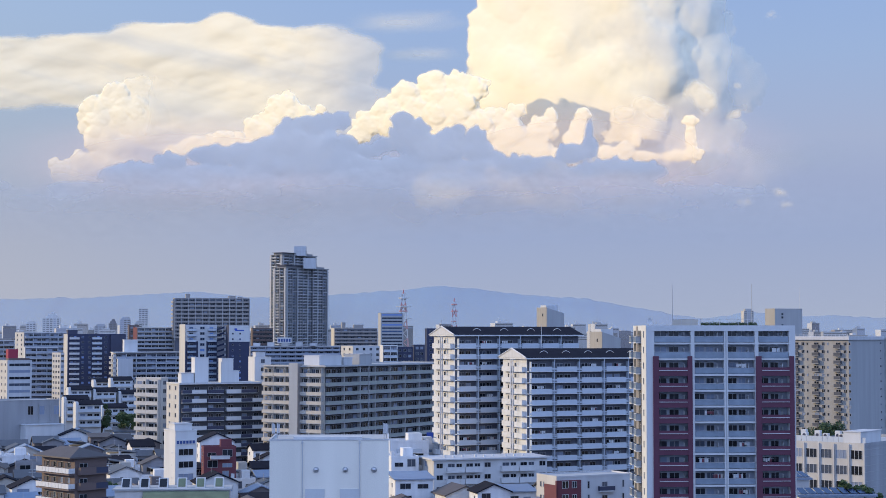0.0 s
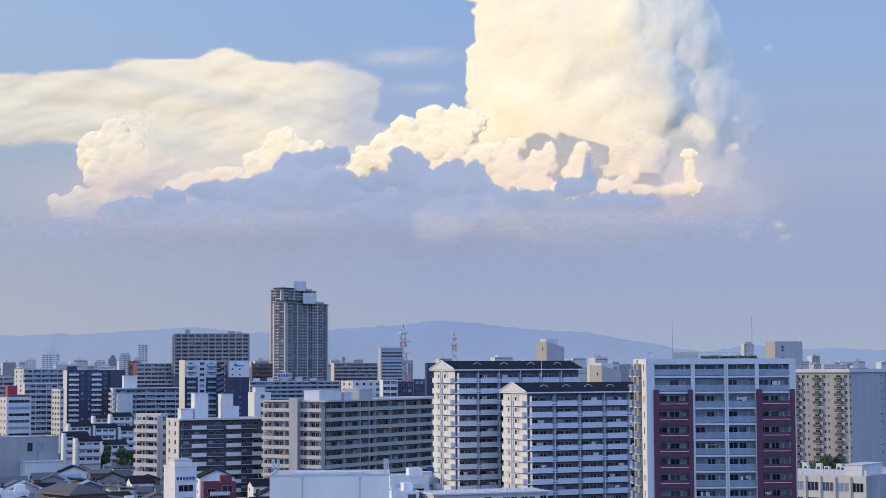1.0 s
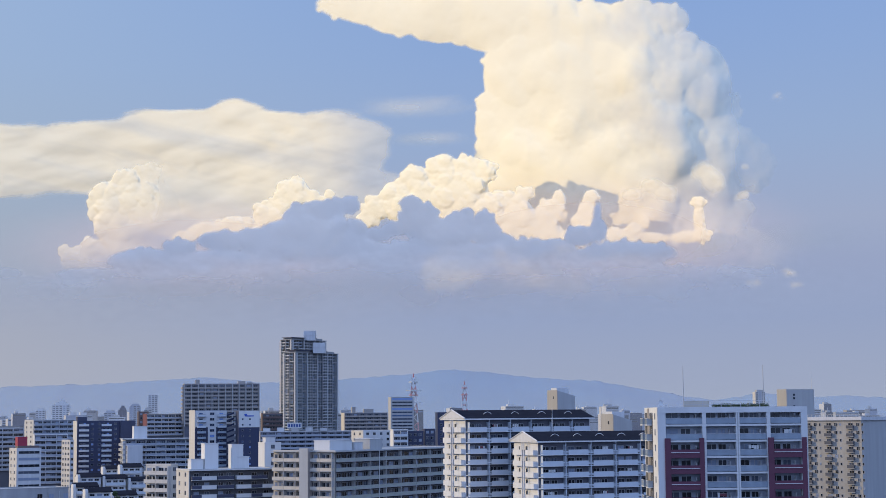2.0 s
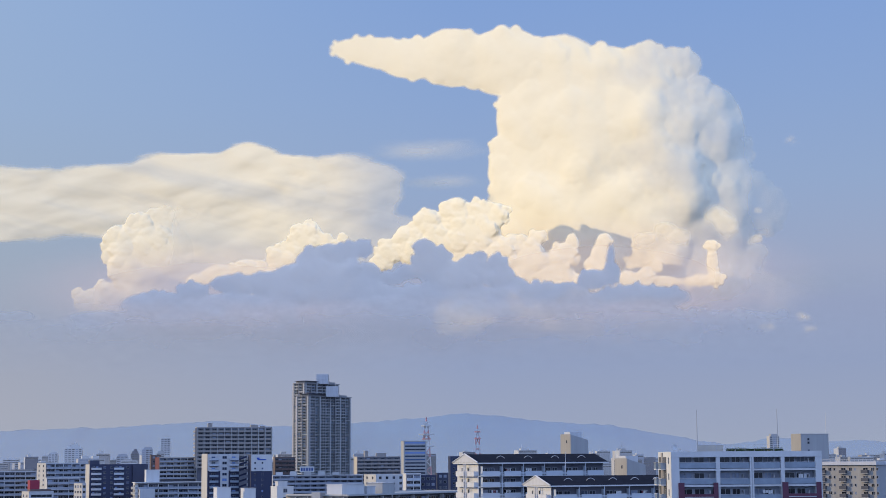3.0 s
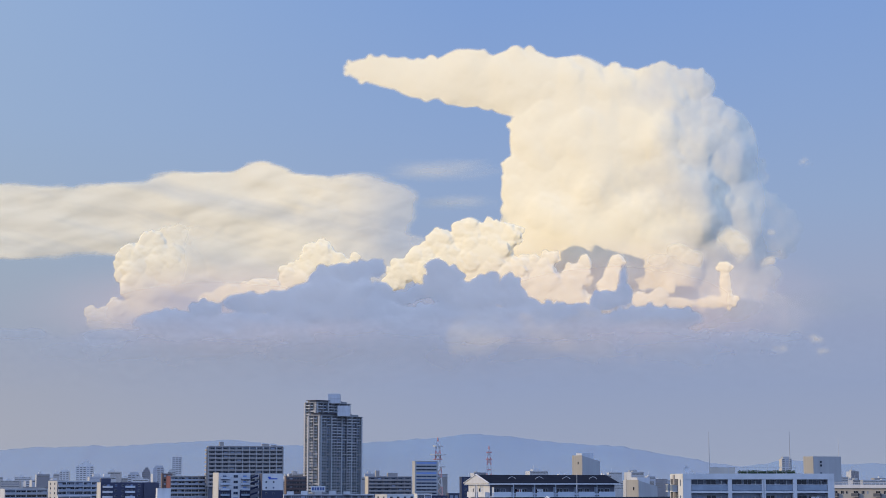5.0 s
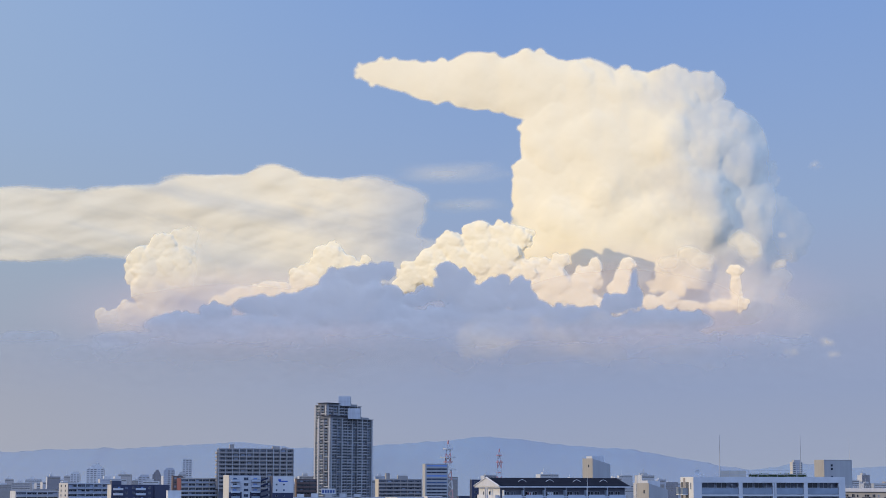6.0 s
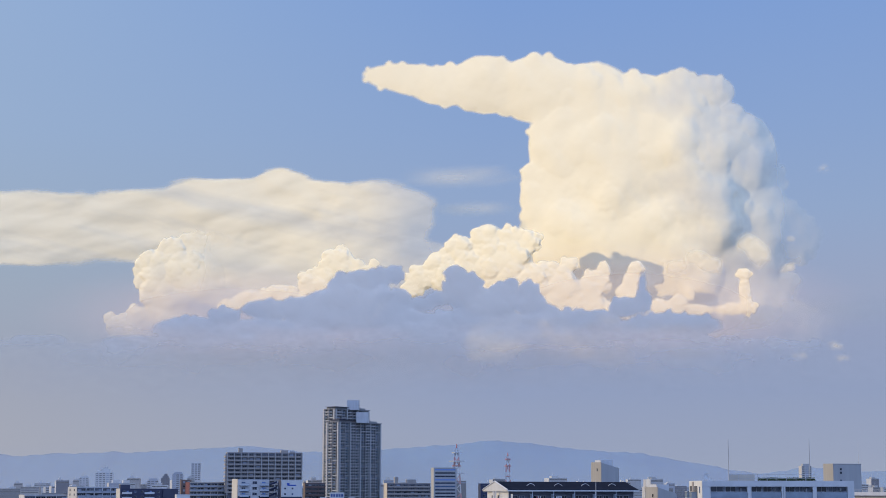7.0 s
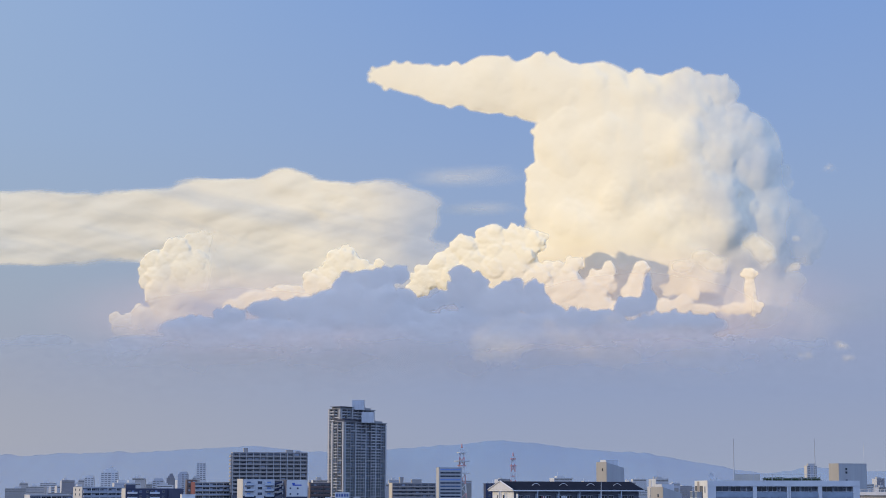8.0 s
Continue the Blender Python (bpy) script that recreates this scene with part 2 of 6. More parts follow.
def sides(w, d):
    """Local poses of the faces of a block of w by d metres; s runs to the right as seen from outside."""
    return {"front": pose(0, 0, 0), "left": pose(0, d, 0, 0, 0, -90), "right": pose(w, 0, 0, 0, 0, 90)}


def windows(parent, at, s0, s1, z0, floors, fh, count, w, h, sill=0.9, frame_mat=None, glass_mat=None, leaves=2, name="window"):
    """A grid of windows, each a part, on the face pose at."""
    me = window_mesh(w, h, frame_mat or FRAME, glass_mat or GLASS, leaves)
    for f in range(floors):
        for k in range(count):
            s = s0 + (s1 - s0) * (k + 0.5) / count - w / 2
            put(name, me, parent, at @ pose(s, 0, z0 + f * fh + sill))


def balconies(parent, at, s0, s1, z0, floors, fh, count, out, mat, slab_mat, high=1.1, gap=0.0, doors=2, ends=True, fins=True):
    """Rows of balcony bays with sliding doors behind them."""
    w = (s1 - s0) / count
    me = balcony_mesh(w - 0.04, out, mat, slab_mat, high, ends, gap, fh - 0.2 if fins else 0.0)
    for f in range(floors):
        for k in range(count):
            put("balcony", me, parent, at @ pose(s0 + k * w + 0.02, 0, z0 + f * fh))
    if doors:
        windows(parent, at, s0, s1, z0, floors, fh, count * doors, min(2.6, w / doors * 0.8), 2.1, 0.08, name="sliding_door")


def laundry_mesh(r):
    """A few cloths side by side on a pole."""
    b, x = [(-0.2, 0.5, 1.86, 1.9, 0.53, 1.89, 0)], 0.0
    for k in range(4):
        wide = r.uniform(0.2, 0.5)
        b.append((x, 0.5, 1.86 - r.uniform(0.45, 1.0), x + wide, 0.53, 1.86, r.choice((0, 0, 1, 2, 3))))
        x += wide + r.uniform(0.02, 0.12)
    return mesh_of("laundry", b, [WHITE, PANEL, CREAM, BRICKRED])


def wall_block(parent, w, d, h, mat, name="wall", roof_mat=None, parapet=0.5, z0=0.0):
    """The body of a block with a parapet round a flat roof."""
    t = 0.25
    put(name, mesh_of("wall", [(0, 0, z0, w, d, h)], [mat]), parent)
    if parapet:
        put("parapet", mesh_of("parapet", [(-0.08, -0.08, h, w + 0.08, t, h + parapet), (-0.08, d - t, h, w + 0.08, d + 0.08, h + parapet), (-0.08, t, h, t, d - t, h + parapet), (w - t, t, h, w + 0.08, d - t, h + parapet)], [mat]), parent)
    put("roof", mesh_of("roof", [(0.3, 0.3, h, w - 0.3, d - 0.3, h + 0.06)], [roof_mat or FLATROOF]), parent)


def lift_house(parent, x0, y0, x1, y1, z0, z1, mat, slant=0.0):
    """A stair or lift head on a roof, with a cap."""
    v = [(x0, y0, z0), (x1, y0, z0), (x1, y1, z0), (x0, y1, z0), (x0, y0, z1), (x1, y0, z1 - slant), (x1, y1, z1 - slant), (x0, y1, z1)]
    f = [(0, 3, 2, 1), (4, 5, 6, 7), (0, 1, 5, 4), (1, 2, 6, 5), (2, 3, 7, 6), (3, 0, 4, 7)]
    put("stair_head", poly_mesh("stair_head", v, f, [mat]), parent)
    if not slant:
        put("roof_cap", mesh_of("roof_cap", [(x0 - 0.15, y0 - 0.15, z1, x1 + 0.15, y1 + 0.15, z1 + 0.2)], [PALE]), parent)


def gable_roof(parent, w, d, h, rise, over, mat, edge_mat, along="x", name="roof"):
    """A pitched roof slab 0.25 m thick with overhang; the ridge runs along local x or y. The gable ends are walls of their own."""
    t = 0.28
    if along == "x":
        a, b, s = d, w, lambda u, v, z: (v, u, z)
    else:
        a, b, s = w, d, lambda u, v, z: (u, v, z)
    k = rise / (a / 2)
    prof = [(-over, h - over * k), (a / 2, h + rise), (a + over, h - over * k), (a + over, h - over * k + t), (a / 2, h + rise + t), (-over, h - over * k + t)]
    verts = [s(u, v, z) for v in (-over, b + over) for u, z in prof]
    faces = [(0, 5, 4, 1), (1, 4, 3, 2), (6, 7, 10, 11), (7, 8, 9, 10)] + [(i, (i + 1) % 6, 6 + (i + 1) % 6, 6 + i) for i in range(6)]
    me = fix_normals(poly_mesh("roof", verts, faces, [mat, edge_mat]))
    put(name, me, parent)


def gable_ends(parent, w, d, h, rise, mat, along="x"):
    for side in (0, 1):
        if along == "x":
            x0, x1 = (0, 0.2) if side == 0 else (w - 0.2, w)
            v = [(x, y, z) for x in (x0, x1) for y, z in ((0, h), (d, h), (d / 2, h + rise))]
        else:
            y0, y1 = (0, 0.2) if side == 0 else (d - 0.2, d)
            v = [(x, y, z) for y in (y0, y1) for x, z in ((0, h), (w, h), (w / 2, h + rise))]
        f = [(0, 1, 2), (3, 5, 4), (0, 3, 4, 1), (1, 4, 5, 2), (2, 5, 3, 0)]
        put("gable", fix_normals(poly_mesh("gable", v, f, [mat])), parent)


# ---- ground, far hills and clouds ----
ground = tagged(new("ground", mesh_of("ground", [(-9000, -3000, -1.0, 9000, 12000, 0.0)], [ASPHALT])), "dark asphalt and earth of the town's ground", "ground", kind="structure")


def lattice(ix, iy, seed):
    h = (ix.astype(np.int64) * 374761393 + iy.astype(np.int64) * 668265263 + seed * 974634541) & 0xFFFFFFFF
    h = ((h ^ (h >> 13)) * 1274126177) & 0xFFFFFFFF
    h = ((h ^ (h >> 16)) * 2246822519) & 0xFFFFFFFF
    return ((h ^ (h >> 15)) & 0xFFFFFF) / 16777216.0


def vnoise(u, v, seed):
    """Smooth value noise, 0..1."""
    iu, iv = np.floor(u), np.floor(v)
    fu, fv = u - iu, v - iv
    fu, fv = fu * fu * fu * (fu * (6 * fu - 15) + 10), fv * fv * fv * (fv * (6 * fv - 15) + 10)
    a, b = lattice(iu, iv, seed), lattice(iu + 1, iv, seed)
    c, d = lattice(iu, iv + 1, seed), lattice(iu + 1, iv + 1, seed)
    return (a * (1 - fu) + b * fu) * (1 - fv) + (c * (1 - fu) + d * fu) * fv


def fbm(u, v, seed, octaves=4):
    total, amp, norm = 0, 1.0, 0
    for k in range(octaves):
        total, norm = total + amp * vnoise(u * 2 ** k + 17.3 * k, v * 2 ** k, seed + k), norm + amp
        amp *= 0.5
    return total / norm


def billow(u, v, seed):
    """Round heads packed side by side, as on a cauliflower: 0 in the creases, 1 on the crowns."""
    best = np.zeros_like(u)
    iu, iv = np.floor(u), np.floor(v)
    for du in (-1, 0, 1):
        for dv in (-1, 0, 1):
            cu, cv = iu + du, iv + dv
            r2 = (u - cu - lattice(cu, cv, seed)) ** 2 + (v - cv - lattice(cu, cv, seed + 9)) ** 2
            size = 0.55 + 0.55 * lattice(cu, cv, seed + 23)
            best = np.maximum(best, size * np.sqrt(np.maximum(0, 1 - r2 / (size * size))))
    return best


def cloud_material(name, rgb, through_light):
    """Cloud: a matt scatterer that lets part of the sun through, thin where its cover is low."""
    m = bpy.data.materials.new(name)
    m.use_nodes = True
    n, l = m.node_tree.nodes, m.node_tree.links
    n.remove(n["Principled BSDF"])
    d, q, t = n.new("ShaderNodeBsdfDiffuse"), n.new("ShaderNodeBsdfTranslucent"), n.new("ShaderNodeBsdfTransparent")
    body, mix, at = n.new("ShaderNodeMixShader"), n.new("ShaderNodeMixShader"), n.new("ShaderNodeAttribute")
    d.inputs["Color"].default_value = q.inputs["Color"].default_value = (*rgb, 1)
    body.inputs["Fac"].default_value = through_light
    at.attribute_name = "cover"
    l.new(d.outputs[0], body.inputs[1])
    l.new(q.outputs[0], body.inputs[2])
    l.new(at.outputs["Fac"], mix.inputs["Fac"])
    l.new(t.outputs[0], mix.inputs[1])
    l.new(body.outputs[0], mix.inputs[2])
    l.new(mix.outputs[0], n["Material Output"].inputs["Surface"])
    return m


# cream colour of the bright clouds carries part of the evening sun's warmth
CLOUD = cloud_material("sunlit_cloud", (0.99, 0.90, 0.66), 0.17)
GREYCLOUD = cloud_material("hazy_grey_cloud", (0.92, 0.81, 0.69), 0.0)
ROSETINT = cloud_material("rose_tint_sheet", (0.95, 0.74, 0.66), 0.1)


def cloud_sheet(name, label, u, v, dist, dens, mat, group):
    """The mesh of a cloud's near side, by bearing, elevation and distance, with its cover."""
    au, ev = np.radians(u), np.radians(v)
    co = np.stack((dist * np.tan(au), dist, EYE + dist * np.tan(ev) / np.cos(au)), -1).reshape(-1, 3)
    ny, nx = u.shape
    idx = np.arange(nx * ny).reshape(ny, nx)
    quads = np.stack((idx[:-1, :-1], idx[:-1, 1:], idx[1:, 1:], idx[1:, :-1]), -1).reshape(-1, 4)
    keep = dens.reshape(-1)[quads].max(1) > 0.004
    quads = quads[keep]
    used, inv = np.unique(quads, return_inverse=True)
    quads = inv.reshape(-1, 4)
    me = bpy.data.meshes.new(name)
    me.vertices.add(len(used))
    me.vertices.foreach_set("co", co[used].reshape(-1))
    me.loops.add(quads.size)
    me.loops.foreach_set("vertex_index", quads.reshape(-1).astype(np.int32))
    me.polygons.add(len(quads))
    me.polygons.foreach_set("loop_start", np.arange(0, quads.size, 4, dtype=np.int32))
    me.polygons.foreach_set("use_smooth", np.ones(len(quads), dtype=bool))
    me.update(calc_edges=True)
    at = me.attributes.new("cover", "FLOAT", "POINT")
    at.data.foreach_set("value", dens.reshape(-1)[used].astype(np.float32))
    me.materials.append(mat)
    return tagged(new(name, me), label, "cloud", group, "stuff")


def settle(field, n):
    """The field smoothed over n cells each way, twice."""
    for _ in range(2):
        for axis in (0, 1):
            pad = [(0, 0), (0, 0)]
            pad[axis] = (n + 1, n)
            c = np.cumsum(np.pad(field, pad, mode="edge"), axis)
            hi, lo = (c[2 * n + 1:], c[:-2 * n - 1]) if axis == 0 else (c[:, 2 * n + 1:], c[:, :-2 * n - 1])
            field = (hi - lo) / (2 * n + 1)
    return field


def heaped_cloud(name, label, puffs, far, slant, seed, relief=1.0, soft=0.03, fade=(2.5, 4.5), thick=1.0, step=0.025, mat=None, group="", calm=0.0, thin=None, bend=0.0, budding=(15, 9, 6), bud=0.44, cells=6, reach=0.95):
    """A heaped cloud: round puffs (bearing, elevation, half width, half height in degrees, and how far it stands out) that bud into smaller heads, and those into smaller ones still.
    far, slant, fade, thin, bend: as for cloud(). calm: how far the inner relief is smoothed; bud: size of a bud against its parent; reach: how near to its rim buds sit."""
    r = random.Random(seed)
    a0, a1 = min(p[0] - p[2] for p in puffs) - 0.6, max(p[0] + p[2] for p in puffs) + 0.6
    e0, e1 = max(0.3, min(p[1] - p[3] for p in puffs) - 0.4), max(p[1] + p[3] for p in puffs) + 0.6
    us, vs = np.arange(a0, a1, step), np.arange(e0, e1, step)
    u, v = np.meshgrid(us, vs)
    wu = u + 0.10 * (fbm(u * 1.7, v * 1.7, seed + 40) - 0.5) + 0.05 * (fbm(u * 7, v * 7, seed + 42) - 0.5)
    wv = v + 0.10 * (fbm(u * 1.7, v * 1.7, seed + 50) - 0.5) + 0.05 * (fbm(u * 7, v * 7, seed + 52) - 0.5)
    rise, body = np.zeros_like(u), np.full_like(u, -1.0)

    def swell_up(cu, cv, ru, rv, base, level):
        i0, i1 = np.searchsorted(us, (cu - ru - 0.1, cu + ru + 0.1))
        j0, j1 = np.searchsorted(vs, (cv - rv - 0.1, cv + rv + 0.1))
        if i1 <= i0 or j1 <= j0:
            return
        d2 = ((wu[j0:j1, i0:i1] - cu) / ru) ** 2 + ((wv[j0:j1, i0:i1] - cv) / rv) ** 2
        small = min(ru, rv)
        inside = d2 < 1
        h = np.where(inside, base + small * (np.sqrt(np.maximum(0, 1.12 - d2)) - 0.35), 0)
        rise[j0:j1, i0:i1] = np.maximum(rise[j0:j1, i0:i1], h)
        body[j0:j1, i0:i1] = np.maximum(body[j0:j1, i0:i1], (1 - np.sqrt(d2)) * small)
        if level < len(budding):
            for _ in range(budding[level]):
                a, q = r.uniform(0, 2 * math.pi), math.sqrt(r.uniform(0.1, reach))
                size = small * bud * r.uniform(0.55, 1.15)
                swell_up(cu + ru * q * math.cos(a), cv + rv * q * math.sin(a), size * 1.05, size, base + small * (math.sqrt(1.12 - q * q) - 0.35) - 0.25 * size, level + 1)

    for p in puffs:
        swell_up(*p[:4], p[4] if len(p) > 4 else 0.0, 0)
    rise = settle(rise, 1) + 0.03 * (fbm(u * 9, v * 9, seed + 60) - 0.5)
    if calm:
        still = np.clip(calm * (0.55 + 1.1 * fbm(u * 0.5, v * 0.5, seed + 70)), 0, 0.97)
        rise = rise * (1 - still) + settle(rise, cells) * still + calm * (fbm(u * 0.55, v * 0.4, seed + 80) - 0.5)
    body = settle(body, max(1, int(0.35 * soft / step)))
    x = np.clip((body + 0.3 * soft) / soft * (0.5 + fbm(u * 0.8, v * 0.8, seed + 9)), 0, 1)
    dens = x * x * (3 - 2 * x) * thick
    f = np.clip((v - fade[0]) / (fade[1] - fade[0]) + 0.5 * (fbm(u * 0.8, v * 1.6, seed + 7) - 0.5), 0, 1)
    dens = dens * f * f * (3 - 2 * f)
    if thin:
        dens = dens * (1 - (1 - thin[2]) * np.clip((u - thin[0]) / (thin[1] - thin[0]) + 0.7 * (fbm(u * 0.7, v * 0.7, seed + 8) - 0.5), 0, 1))
    mid = u - 0.5 * (a0 + a1)
    dist = np.minimum(far - slant * mid + bend * mid ** 2, 4880) - relief * far * math.pi / 180 * rise
    return cloud_sheet(name, label, u, v, dist, dens, mat or CLOUD, group)


def cloud(name, label, puffs, far, slant, seed, rough=1.0, soft=0.12, relief=1.0, fade=(2.5, 4.5), thick=1.0, step=0.045, streak=0.0, group="", scale=1.0, dome=1.0, thin=None, curd=1.0, bend=0.0, mat=None):
    """A cloud bank built of overlapping puffs (bearing, elevation, half width, half height in degrees). far: distance in metres of its middle; slant: metres by
    which its flank comes nearer for each degree to the right; fade: elevations between which the haze swallows its foot; thin: bearings between which it thins
    out, and what is left of it there; curd: strength of the small heads; bend: how far the flank turns away to the right."""
    a0, a1 = min(p[0] - p[2] for p in puffs) - 1, max(p[0] + p[2] for p in puffs) + 1
    e0, e1 = max(0.3, min(p[1] - p[3] for p in puffs) - 0.6), max(p[1] + p[3] for p in puffs) + 1
    u, v = np.meshgrid(np.arange(a0, a1, step), np.arange(e0, e1, step))
    s = scale
    big = billow(u / 0.95 / s, v / 0.85 / s, seed)
    wu, wv = u + 0.25 * s * (fbm(u * 1.3 / s, v * 1.3 / s, seed + 40) - 0.5), v + 0.25 * s * (fbm(u * 1.3 / s, v * 1.3 / s, seed + 50) - 0.5)
    mid = billow(wu / 0.42 / s, wv / 0.38 / s, seed + 1)
    low = billow(wu / 0.19 / s, wv / 0.18 / s, seed + 2)
    fine = billow(wu / 0.09 / s, wv / 0.085 / s, seed + 3)
    lumps = (0.5 * big + 0.3 * mid + 0.14 * low + 0.06 * fine) - 0.45
    if streak:
        lumps = (1 - streak) * lumps + streak * (fbm(u * 0.35 + v * 0.3, v * 2.2 - u * 0.35, seed + 5, 5) - 0.5)
    body = np.full_like(u, -9.0)
    for pu, pv, ru, rv in puffs:
        r2 = ((u - pu) / ru) ** 2 + ((v - pv) / rv) ** 2
        g = (1 - np.sqrt(r2)) * min(ru, rv)
        k = 0.18
        hmix = np.clip(0.5 + 0.5 * (g - body) / k, 0, 1)
        body = body * (1 - hmix) + g * hmix + k * hmix * (1 - hmix)
    body = body + rough * 0.75 * lumps
    crown = np.sqrt(np.clip(body + 0.02, 0, 1.3))
    x = np.clip(body / soft, 0, 1)
    dens = x * x * (3 - 2 * x) * thick
    f = np.clip((v - fade[0]) / (fade[1] - fade[0]) + 0.35 * (fbm(u * 0.8, v * 1.6, seed + 7) - 0.5), 0, 1)
    dens = dens * f * f * (3 - 2 * f)
    if streak > 0.7:
        dens = dens * np.clip(0.45 + 1.0 * fbm(u * 0.16 + v * 0.3 + 0.6 * fbm(u * 0.4, v * 0.5, seed + 66), v * 1.05 + u * 0.2, seed + 61, 5), 0, 1)
    if thin:
        dens = dens * (1 - (1 - thin[2]) * np.clip((u - thin[0]) / (thin[1] - thin[0]) + 0.5 * (fbm(u * 0.7, v * 0.7, seed + 8) - 0.5), 0, 1))
    metres = far * math.pi / 180
    calm = np.clip(2.2 * fbm(u * 0.45, v * 0.45, seed + 70) - 0.55, 0.12, 1)
    swell = 1.3 * (fbm(u * 0.42 / s, v * 0.5 / s, seed + 80, 3) - 0.5)
    out = relief * metres * (0.3 * dome * crown + 0.5 * swell * s + calm * s * curd * (0.11 * big + 0.045 * mid + 0.015 * low + 0.005 * fine))
    if streak:
        out = out + relief * metres * streak * 0.8 * (fbm(u * 0.13 + v * 0.14, v * 0.62 - u * 0.2, seed + 6, 4) - 0.5)
    dist = np.minimum(far - slant * (u - 0.5 * (a0 + a1)) + bend * (u - 0.5 * (a0 + a1)) ** 2, 4880) - out
    return cloud_sheet(name, label, u, v, dist, dens, mat or CLOUD, group)


P = []


def puff(*p):
    P.append(p)


# high, smooth bank with a long streaked sheet
puff(-15.56, 9.20, 4.91, 0.49)
puff(-16.05, 7.71, 4.35, 0.60)
puff(-12.26, 9.04, 3.59, 0.72)
puff(-9.46, 9.29, 2.08, 0.98)
puff(-7.30, 9.99, 0.98, 0.72)
puff(-6.99, 8.68, 3.59, 1.61)
puff(-3.76, 9.00, 1.89, 1.17)
puff(-5.46, 7.38, 4.16, 1.42)
puff(-8.86, 7.15, 2.27, 1.32)
puff(-12.05, 8.02, 3.02, 0.76)
puff(-14.63, 8.46, 4.54, 0.57)
cloud("cloud_bank", "high smooth cream cloud bank with a streaked sheet", P, 4050, 84, 11, 0.7, 0.17, 0.7, (4.8, 7.4), 1.0, 0.05, 0.75, curd=0.5, thin=(-5.6, -2.0, 0.3))
P = []
# thin wisps between the banks
puff(-1.27, 10.38, 2.46, 0.42)
puff(-0.50, 10.52, 1.32, 0.34)
puff(-0.70, 9.25, 1.89, 0.30)
cloud("cloud_wisp", "thin grey-white wisp of cloud", P, 3400, 60, 21, 0.45, 0.45, 0.3, (2.5, 4.5), 0.4, 0.06, 0.8)
P = []
# the great thunderhead with its head leaning over
puff(-3.59, 13.70, 0.98, 0.42)
puff(-2.72, 13.58, 1.13, 0.53)
puff(-1.66, 13.39, 1.32, 0.68)
puff(-0.30, 13.43, 1.42, 0.98)
puff(1.43, 13.26, 1.51, 1.13)
puff(3.16, 12.98, 1.61, 1.17)
puff(4.88, 12.51, 1.51, 1.23)
puff(6.30, 12.66, 1.13, 0.98)
puff(7.31, 13.00, 0.79, 0.60)
puff(2.57, 11.34, 1.47, 1.70)
puff(2.17, 9.74, 1.36, 1.42)
puff(4.28, 10.56, 2.27, 2.27)
puff(6.36, 10.89, 2.27, 2.08)
puff(8.04, 10.65, 1.47, 1.80)
puff(3.58, 8.31, 2.84, 2.08)
puff(5.94, 8.28, 2.84, 2.27)
puff(8.36, 8.41, 1.70, 1.89)
puff(9.74, 8.19, 0.95, 0.95)
puff(4.03, 6.62, 3.59, 1.32)
puff(7.58, 6.57, 2.46, 1.13)
puff(3.82, 4.74, 4.91, 1.89)
puff(7.91, 4.89, 3.21, 1.70)
# bright column on its shoulder
puff(6.01, 11.59, 0.39, 0.26, 1.5)
puff(6.19, 11.18, 0.57, 0.61, 1.5)
puff(6.37, 10.46, 0.52, 0.74, 1.5)
puff(6.92, 9.80, 0.52, 0.57, 1.5)
puff(7.42, 9.50, 0.57, 0.70, 1.5)
puff(7.55, 8.75, 0.61, 0.87, 1.5)
heaped_cloud("thunderhead_cloud", "towering cream thunderhead with its top leaning over", P, 3100, 73, 31, 0.55, 0.09, (3.9, 6.4), 1.0, 0.035, calm=0.68, thin=(5.6, 10.4, 0.14), bend=3.0, budding=(30, 10, 6), bud=0.27, cells=6, reach=0.96)
P = []
puff(8.50, 7.99, 0.42, 0.38)
puff(8.74, 7.70, 0.45, 0.45)
puff(6.69, 7.61, 0.38, 0.26)
puff(7.15, 7.36, 0.45, 0.30)
puff(6.03, 7.29, 0.45, 0.26)
puff(9.82, 8.14, 0.15, 0.11)
puff(9.74, 7.21, 0.23, 0.17)
puff(9.55, 7.07, 0.17, 0.11)
heaped_cloud("cloud_knob", "small sunlit knobs of cloud on the shaded shoulder", P, 2500, 70, 35, 0.7, 0.26, (5.0, 7.5), 0.58, 0.025, calm=0.4, budding=(16, 8, 4), bud=0.36, cells=3)
P = []
# bright turret under the bank
puff(-10.17, 8.00, 0.47, 0.42)
puff(-10.81, 7.67, 0.60, 0.57)
puff(-9.42, 8.20, 0.49, 0.21)
puff(-11.36, 7.04, 0.60, 0.79)
puff(-11.06, 6.49, 0.85, 0.85)
puff(-10.14, 6.88, 1.10, 1.04)
puff(-9.94, 5.95, 1.13, 0.57)
puff(-11.96, 5.61, 0.42, 0.34)
puff(-12.82, 5.48, 0.21, 0.21)
puff(-12.36, 5.20, 0.60, 0.42)
puff(-11.49, 4.99, 1.13, 0.47)
puff(-10.76, 5.56, 0.95, 0.57)
heaped_cloud("cumulus_cloud", "bright cauliflower cumulus turret", P, 3300, 84, 41, 0.8, 0.05, (4.6, 6.6), 1.0, 0.022, group="row of cumulus clouds", calm=0.15, thin=(-11.3, -9.5, 0.08), cells=3, budding=(22, 10, 6), bud=0.36)
P = []
